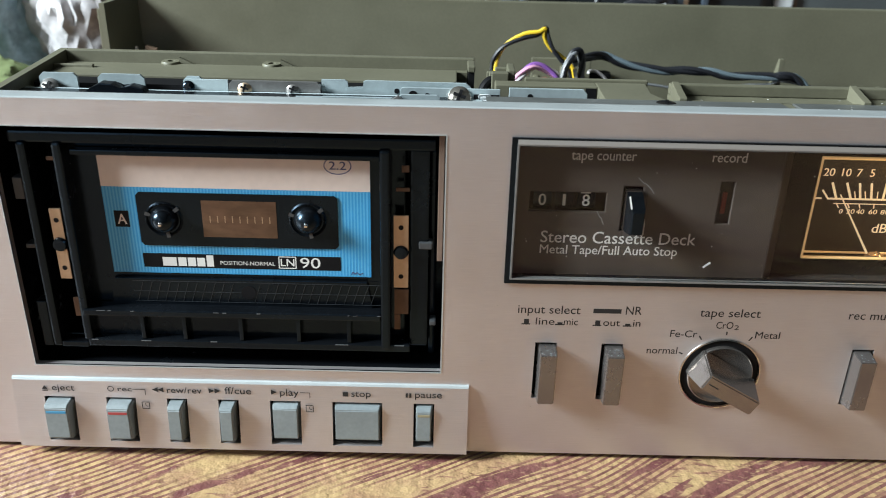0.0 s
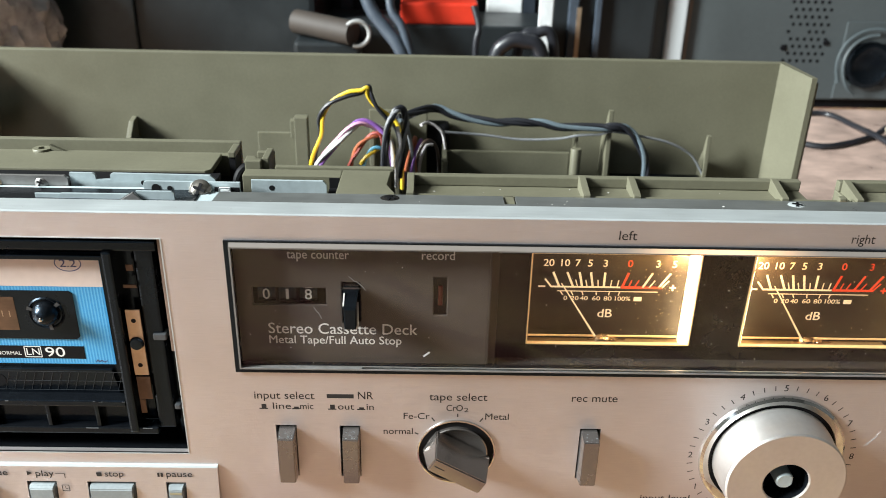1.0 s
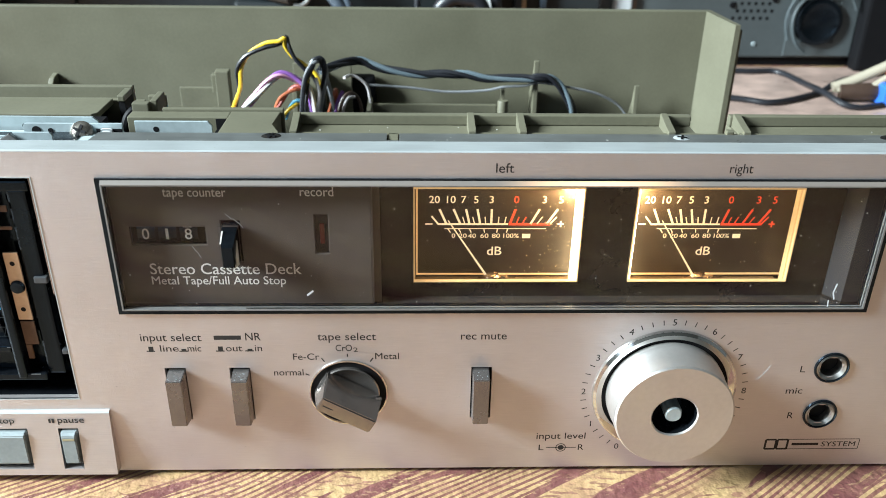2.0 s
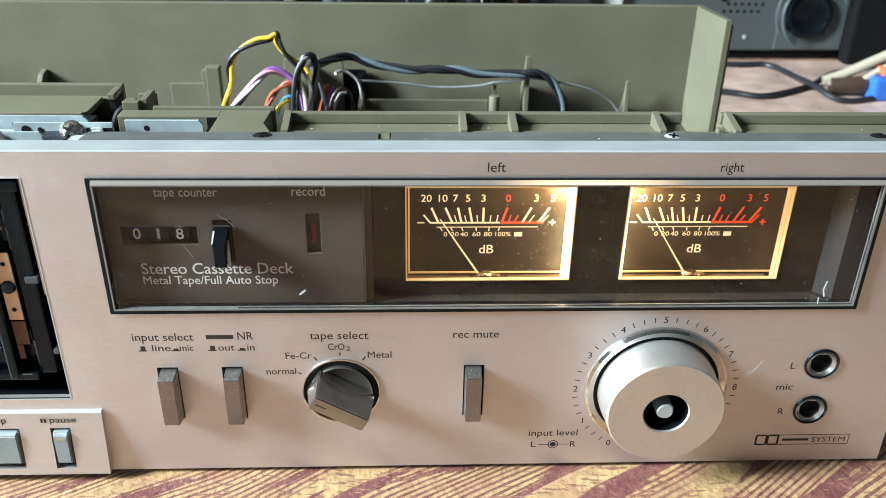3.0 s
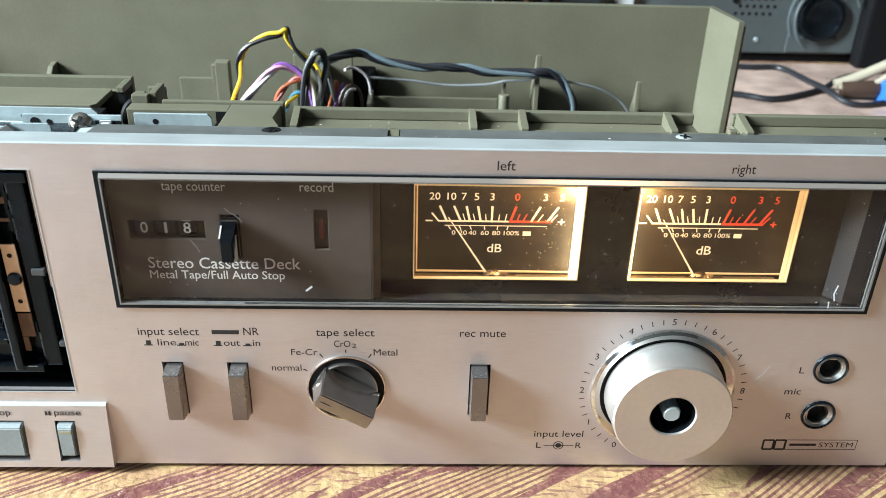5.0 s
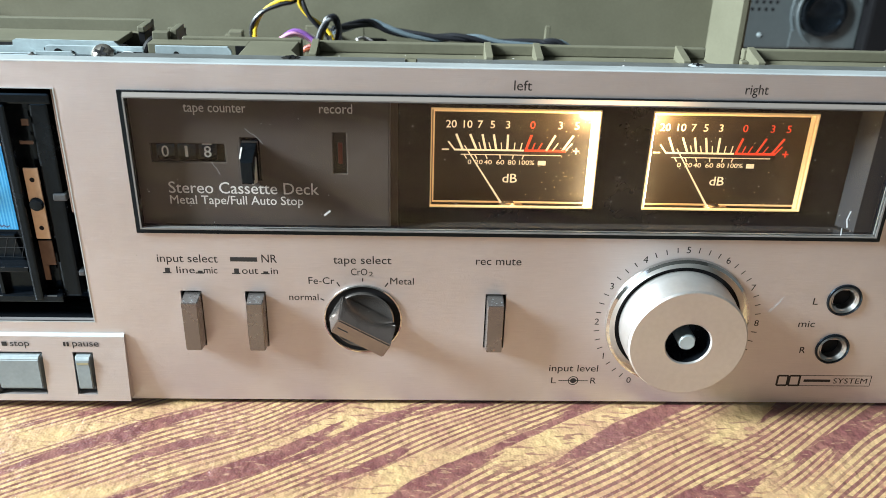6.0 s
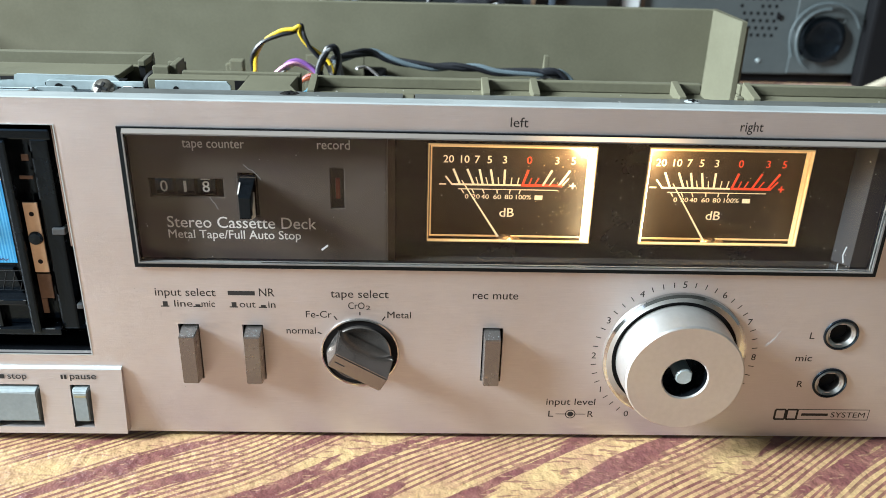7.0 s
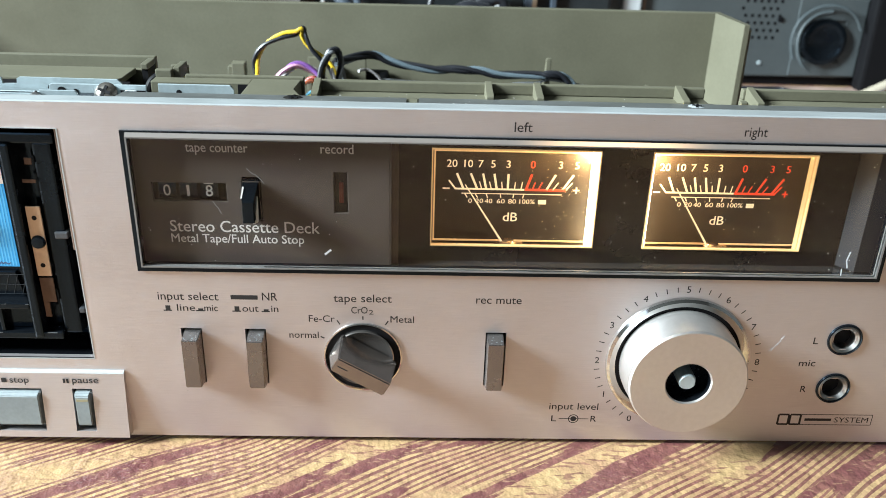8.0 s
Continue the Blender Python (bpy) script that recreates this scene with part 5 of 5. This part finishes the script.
slab("tub_base_block", 66, 150, 150, 200, 4.0, 42.0, M_BLACK, deck)
slab("tub_base_block", 155, 203, 150, 215, 4.0, 46.0, M_BLACK, deck)
# sockets at the tub's end
M_CREAM = material("cream_plastic", (0.33, 0.29, 0.22), 0.45)
for px_, pz_, h, mt in ((-177.5, 72.0, 9.0, M_CREAM), (-171.5, 77.0, 12.0, M_OLIVE), (-165.0, 74.0, 10.0, M_BRASS), (-175.0, 62.0, 8.0, M_CREAM)):
    part("socket", lathe([(0, 0), (2.2, 0), (2.5, 0.6), (2.5, h)], px_, pz_, 186, 18), mt, deck, "small round socket", True)

# ---- loose wires in the tub: each its own thing ----
def plastic(name, col, rough=0.38):
    return material(name, col, rough, 0, 0.05, (60, 60, 60), 0.0, 0.12, 120)


W = {n: plastic(n + "_insulation", c) for n, c in (("yellow", (0.72, 0.48, 0.03)), ("black", (0.015, 0.016, 0.02)), ("white", (0.58, 0.55, 0.55)), ("purple", (0.24, 0.10, 0.36)), ("pink", (0.72, 0.36, 0.52)),
                                                   ("red", (0.34, 0.05, 0.035)), ("orange", (0.46, 0.13, 0.06)), ("blue", (0.12, 0.42, 0.60)), ("grey", (0.21, 0.22, 0.23)), ("slate", (0.11, 0.145, 0.165)), ("brown", (0.055, 0.033, 0.024)))}


def twist(points, colours, r, turns, label, spread=0.9, steps=10):
    """Wires twisted round one another along a line."""
    path_ = smooth_path(points, steps)
    thing = empty("wire_bundle", label, "wire", "loose wires in the tub")
    n = len(path_)
    for k, col in enumerate(colours):
        line = []
        for i, p in enumerate(path_):
            d = (path_[min(i + 1, n - 1)] - path_[max(i - 1, 0)]).normalized()
            uu = d.cross(Vector((0.2, 1, 0.1))).normalized()
            vv = d.cross(uu)
            a = 2 * math.pi * (k / len(colours) + turns * i / n)
            line.append(p + (uu * math.cos(a) + vv * math.sin(a)) * r * spread)
        part("wire", tube(line, r, 8, 1), W[col], thing, "", True)
    return thing


def wire(points, col, r, label):
    return tagged(part("wire", tube(points, r, 8, 8), W[col], None, "", True), label, "wire", "loose wires in the tub")


twist([(-1.0, 178, 55), (1.3, 178, 66.8), (4.8, 178, 77.4), (5.4, 178, 86.0), (10.0, 178, 93.0), (18.3, 178, 97.4), (25.0, 178, 98.9), (28.0, 178.5, 101.0), (28.6, 178, 97.5), (31.4, 178, 92.2), (36.4, 178, 87.5), (41.5, 178, 82.0), (44, 178, 70), (45, 178, 50)],
      ("yellow", "black"), 1.0, 2.4, "twisted yellow and black wire pair arching up")
twist([(2.0, 172, 60), (6.0, 174, 66.8), (13.2, 176, 74.4), (19.6, 178, 80.9), (25.0, 180, 83.2), (31.3, 181, 81.0), (36.5, 181, 76.4), (39, 182, 66), (40, 182, 50)], ("white", "purple", "pink"), 1.1, 1.3, "twisted white, purple and pink wires")
twist([(17.0, 186, 55), (19.5, 187, 63.0), (24.0, 188, 70.0), (30.0, 189, 74.0), (34, 189, 72), (36, 189, 58)], ("red", "orange"), 0.9, 1.6, "twisted red and orange wires")
twist([(24.0, 184, 60), (27.0, 185, 65.0), (31.5, 186, 68.0), (36.0, 186, 66.5), (38, 186, 54)], ("yellow", "blue"), 0.9, 1.2, "short blue and yellow wires")
twist([(38.0, 170, 56), (36.5, 171, 70.0), (37.4, 172, 82.0), (40.5, 174, 90.0), (44.0, 176, 91.5), (46.0, 176, 86.0), (44.5, 174, 74.0), (43.0, 172, 58)], ("black", "grey", "black"), 0.95, 2.2, "knot of black and grey wires")
wire([(35.6, 166, 50), (35.4, 167, 70.0), (37.2, 170, 84.0), (41.0, 172, 90.5)], "black", 1.25, "thick black wire rising from the knot")
wire([(50.0, 178, 50), (48.6, 178, 70), (46.0, 178, 84), (43.8, 177, 91)], "grey", 1.1, "grey wire bent over the knot")
wire([(41.5, 170, 54), (42.0, 170, 68), (43.5, 171, 76), (42.0, 172, 84)], "white", 0.9, "white wire in the knot")
wire([(46.0, 176, 60), (48.0, 178, 70), (50.5, 180, 76), (50.0, 181, 64), (52, 182, 50)], "orange", 0.9, "thin orange wire loop")
wire([(50.0, 182, 52), (51.0, 183, 64.0), (54.0, 185, 71.0), (58.0, 187, 72.0), (61.5, 188, 66.0), (62.5, 188, 50)], "brown", 0.9, "thin brown wire loop")
wire([(47.5, 176, 52), (49.0, 177, 62), (51.0, 179, 70.0), (53.5, 182, 74.5)], "purple", 0.9, "thin purple wire loop")
wire([(52.5, 182, 50), (52.8, 182, 62), (55.5, 184, 70), (59.0, 186, 70.5)], "white", 0.7, "thin white wire loop")
wire([(53.0, 198, 76.6), (56.0, 203, 76.4), (60.0, 204, 74.6), (64.0, 204, 70.5), (65.6, 204, 62), (66.3, 204, 50)], "white", 0.75, "pale wire bending down")
twist([(42.0, 188, 83.0), (50.0, 196, 83.6), (59.5, 203, 84.2), (67.4, 204, 81.2), (78.8, 204, 78.4), (92.8, 204, 77.0), (104.3, 204, 77.3), (114.5, 204, 76.8), (126.2, 204, 75.0), (145.0, 204, 75.2), (150.5, 203.4, 75.6), (157.4, 204, 75.2), (164.5, 204, 69.3), (170.2, 204, 58.7), (172.0, 204, 46.0)],
      ("black", "slate", "black"), 1.25, 3.2, "long black and grey cable along the back wall")
wire([(64.0, 205, 71.0), (85.1, 206, 69.4), (104.5, 206, 67.3), (123.9, 205, 68.3), (134.2, 204, 70.6), (145.2, 204, 71.4), (152, 204, 73), (168.0, 206, 70.0), (183.5, 208, 66.0), (196.2, 210, 58.8), (204.0, 211, 48.0)], "grey", 0.65, "thin grey lead across the back wall")

# pale dust and chips along the flange and the rail
chips = bmesh.new()
for _ in range(34):
    cx, cy, cr = rng.uniform(-5, 248), rng.choice((rng.uniform(14.6, 24.4), rng.uniform(27.5, 36.0))), rng.choice((0.08, 0.1, 0.14, 0.22))
    cz = 110.02 - 0.066 * (cy - 14.2) if cy < 25 else 107.82
    if cy > 25 and not (52 < cx < 176 or cx > 190):
        continue
    cube(chips, cx, cx + cr * rng.uniform(0.8, 3.0), cy, cy + cr, cz, cz + cr * 0.6)
tagged(part("dust", chips, M_WHITE, deck, "pale dust and chips on the flange"), kind="stuff")

# ---- behind the deck: things standing on the bench ----
M_CASE = material("warm_grey_paint", (0.072, 0.085, 0.088), 0.5, 0.1, 0.04, (20, 20, 20), 0.04, 0.12, 8, 0.05)
M_LEAD = material("blue_grey_lead", (0.06, 0.075, 0.08), 0.4, 0, 0.1, (40, 40, 40), 0.05, 0.2, 40)
case = empty("instrument_case", "grey metal instrument case with vent holes standing on the bench", "metal case")
part("body", box(232, 640, 515, 760, 6, 190, 2), M_CASE, case)
# Black block puts the shade under the case into solid colour.
part("base_gap_block", box(240, 630, 520, 750, -2.2, 6), M_BLACKMATT, case, "black block drawn for the shaded gap under the case")
slab("corner_post", 256, 272, 509, 515, 6, 190, material("bright_steel_strip", (0.50, 0.53, 0.54), 0.45, 0.1), case, 1.5, "bright steel corner strip")
# Brown strip puts the shadow beside the post into colour.
slab("corner_shadow_gap", 274, 276.5, 513, 515.2, 6, 190, material("brown_gap_shade", (0.16, 0.11, 0.08), 0.6), case)
for row in range(9):
    for col in range(6):
        x = 362 + col * 6.0 + (3 if row % 2 else 0)
        if row == 4 and col in (1, 2):
            continue
        part("vent_hole", lathe([(0, -0.1), (1.55, -0.1), (1.55, 0.2)], x, 40 + row * 6.2, 515, 10), M_BLACKMATT, case)
for x, z in ((360, 51), (396, 56)):
    part("case_screw", lathe([(0, -1.5), (2.4, -1.2), (2.6, 0)], x, z, 515, 16), M_BLACKMATT, case, "", True)
part("case_screw", lathe([(0, -1.0), (1.8, -0.8), (2.0, 0)], 384, 18, 515, 14), M_STEEL, case, "", True)
for a0, a1, rr, yy_ in ((0.4, 3.6, 30.0, 507.0), (1.6, 4.2, 26.0, 503.0)):
    part("socket_lead", tube([(436 + rr * math.cos(a), yy_ - 3 * math.sin(a * 2), 38 + rr * 1.05 * math.sin(a)) for a in np.linspace(a0, a1, 9)], 1.5, 10, 3), M_LEAD, case, "blue-grey lead looped round the socket", True)
dial = part("round_socket", lathe([(0, -4), (13, -5), (16, -7), (19.5, -6), (20.5, 0)], 436, 38, 515, 40), M_BLACK, case, "large round black socket", True)
part("socket_plate", holed(411, 470, 8, 74, 513.4, 515, [(418, 454, 20, 56)], 0.3), M_CASE, case, "shiny socket plate")
part("black_side", box(470, 560, 498, 514, -2.2, 150, 3), M_BLACKMATT, case, "black box against the case")

M_SLATE = material("blue_grey_sheath", (0.05, 0.065, 0.085), 0.4, 0, 0.1, (40, 40, 40), 0.05, 0.2, 40)
M_DARKCASE = material("dark_box_plastic", (0.014, 0.018, 0.02), 0.4, 0, 0.1, (20, 20, 20), 0.05, 0.3, 10, 0.1)
boxa = empty("black_cabinet", "large black plastic cabinet behind the deck", "cabinet")
part("body", box(-262, -30, 440, 700, -2.2, 260, 5), M_DARKCASE, boxa)
part("side_panel", box(-262, -165, 436, 440, 2, 258, 1.5), material("dark_slate_panel", (0.022, 0.03, 0.034), 0.35, 0, 0.1, (20, 20, 20), 0.04, 0.3, 10), boxa, "dark slate-coloured panel")

boxb = empty("black_equipment_rack", "black equipment with upright blue-grey rails", "equipment")
part("body", box(156, 244, 500, 513, -2.2, 240, 3), M_DARKCASE, boxb)
for a, b in ((170, 178), (192, 197)):
    part("rail", box(a, b, 494, 500, -2.2, 240, 1), M_SLATE, boxb)
part("copper_mark", box(176.5, 180, 493, 494, 30, 85), M_BRASS, boxb)

# Added box that keeps the gap behind the red box dark.
backdrop_box = empty("dark_backdrop", "large dark backdrop box added at the back of the bench", "equipment")
part("body", box(-28, 154, 530, 700, -2.2, 250, 4), M_DARKCASE, backdrop_box)
part("front_frame", holed(-20, 146, 10, 240, 527, 530, [(-10, 136, 22, 228)], 0.5), M_SLATE, backdrop_box)

part_red = empty("red_tool_box", "bright red plastic box behind the deck", "box")
part("body", box(34, 92, 432, 480, 81, 97, 2), material("red_plastic", (0.60, 0.035, 0.015), 0.4, 0, 0.05, (20, 20, 20), 0.02, 0.1, 20), part_red)
part("base", box(-24, 150, 430, 490, -2.2, 81, 2), M_DARKCASE, part_red, "dark lower half")

roll = empty("cardboard_roll", "brown cardboard roll with a white rim", "roll")
pts = [Vector((-45, 440, 80)), Vector((0, 415, 77))]
part("tube", tube([pts[0], (pts[0] + pts[1]) / 2, pts[1]], 9, 24, 2), material("brown_card", (0.035, 0.026, 0.02), 0.7, 0, 0.08, (20, 20, 20), 0.05, 0.15, 20), roll, "", True)
part("rim", tube([(3 + 9 * math.cos(a), 413 + 2 * math.cos(a), 77 + 9 * math.sin(a)) for a in np.linspace(-1.9, 2.4, 14)], 1.7, 10, 3), material("grey_white_rim", (0.34, 0.34, 0.33), 0.5), roll, "white plastic rim", True)
part("support", box(-45, 5, 420, 470, -2.2, 69, 3), M_DARKCASE, roll)

for pts, r, col, lab in (([(2, 425, 130), (12, 415, 98), (24, 410, 82), (36, 405, 66), (50, 405, 30), (60, 405, 2.9)], 5.0, "slate", "thick blue-grey cable"),
                         ([(26, 420, 120), (28, 412, 96), (36, 408, 84), (42, 405, 66), (52, 402, 30), (64, 402, 1.2)], 3.2, "slate", "blue-grey cable"),
                         ([(88, 415, 98), (92, 410, 84), (90, 408, 70), (92, 405, 30), (92, 402, 0.3)], 2.4, "black", "dark cable"),
                         ([(98, 405, 3.4), (104, 405, 60), (112, 404, 74), (124, 404, 76), (138, 404, 66), (146, 404, 3.4)], 5.5, "black", "black cable loop"),
                         ([(118, 410, 2), (122, 412, 70), (134, 412, 80), (147, 412, 74), (152, 412, 2)], 4.0, "black", "black cable loop")):
    tagged(part("cable", tube(pts, r, 12, 8), M_SLATE if col == "slate" else W[col], None, "", True), lab + " hanging behind the deck", "cable", "cables behind the deck")

carton = empty("white_carton", "white glossy packaging propped behind the deck", "packaging")
M_GLOSSW = material("glossy_white_film", (0.68, 0.70, 0.70), 0.25, 0, 0.05, (20, 20, 20), 0.2, 0.2, 60)
part("strip", box(137, 147.5, 426, 429, -2.2, 160, 0.8), M_GLOSSW, carton, "upright white strip")
part("sheet", box(102, 131, 492, 496, -2.2, 150, 1.0), M_GLOSSW, carton)


def crumple(name, x, y, z, sx_, sy_, sz_, mat, label, category, seed):
    bm = bmesh.new()
    bmesh.ops.create_icosphere(bm, subdivisions=5, radius=1.0)
    for vtx in bm.verts:
        n = vtx.co.normalized()
        k = 1 + 0.16 * noise.noise(n * 2.2 + Vector((seed, 0, 0))) + 0.16 * abs(noise.noise(n * 5 + Vector((0, seed, 0)))) + 0.10 * abs(noise.noise(n * 10 + Vector((seed, seed, 0)))) + 0.03 * noise.noise(n * 23)
        p = Vector((n.x * sx_ * k + x, n.y * sy_ * k + y, max(n.z * sz_ * k + z, -1.8)))
        vtx.co = p * MM
    return tagged(part(name, bm, mat, None, "", True), label, category)


M_BAG = material("pale_plastic_film", (0.50, 0.48, 0.49), 0.3, 0, 0.2, (14, 14, 14), 0.2, 0.5, 30, 0.1)
M_BAGB = material("blue_plastic_film", (0.40, 0.55, 0.64), 0.18, 0, 0.25, (14, 14, 14), 0.5, 0.5, 30, 0.1)
crumple("plastic_bag", -262, 400, 70, 46, 50, 78, M_BAG, "crumpled pale plastic bag beside the black cabinet", "plastic bag", 3.1)
crumple("plastic_bag", -345, 400, 60, 50, 60, 85, M_BAGB, "crumpled bluish plastic bag on the bench", "plastic bag", 7.7)
crumple("green_cloth", -305, 300, 22, 48, 40, 26, material("green_cloth", (0.16, 0.20, 0.08), 0.8, 0, 0.1, (30, 30, 30), 0.3, 0.2, 20), "folded olive-green cloth on the bench", "cloth", 1.3)

# Thin added sheet whose pale colour paints the bright light on the bench.
M_BENCH_GLARE = material("bench_glare_pink", (0.52, 0.37, 0.31), 0.35, 0, 0.12, (8, 40, 40), 0.05, 0.45, 26, 0.1)
tagged(part("bench_glare_sheet", box(252, 660, 232, 512, -2.1, -1.6), M_BENCH_GLARE), "pale pink blotchy sheet standing in for the overlit bench under the cables", "sheet")

# cables and plugs on the bench beside the deck
for pts, lab in (([(300, 424, 0.8), (340, 410, 0.8), (364, 402, 0.8), (409, 428, 0.8), (436, 446, 6), (500, 470, 8)], "black cable lying on the bench"),
                 ([(320, 500, 0.8), (369, 489, 0.8), (398, 488, 0.8), (407, 455, 0.8), (405, 415, 5.6), (420, 391, 0.8), (462, 405, 0.8), (520, 430, 0.8)], "black cable curling over another one")):
    tagged(part("cable", tube(pts, 2.4, 10, 8), W["black"], None, "", True), lab, "cable", "cables on the bench")
plug = empty("plug_bundle", "pale leads and a blue and orange plug lying on the bench", "plugs")
part("pale_lead", tube([(414, 418, 8), (430, 416, 15), (452, 412, 28), (480, 405, 44), (520, 398, 60)], 4.0, 12), M_CREAM, plug, "cream lead", True)
part("pale_lead", tube([(416, 416, 7), (436, 410, 9), (452, 408, 20), (482, 400, 38)], 2.6, 12), M_CREAM, plug, "cream lead", True)
part("brown_base", tube([(418, 414, 5.4), (440, 410, 7.4), (458, 414, 6.4)], 6.5, 12), W["brown"], plug, "brown plug", True)
part("blue_plug", box(444, 478, 396, 416, -1.5, 16, 3), material("bright_blue_plastic", (0.03, 0.14, 0.55), 0.35), plug, "bright blue plug")
part("orange_plug", box(450, 484, 398, 415, 16.2, 23, 2.5), W["orange"], plug, "orange plug")
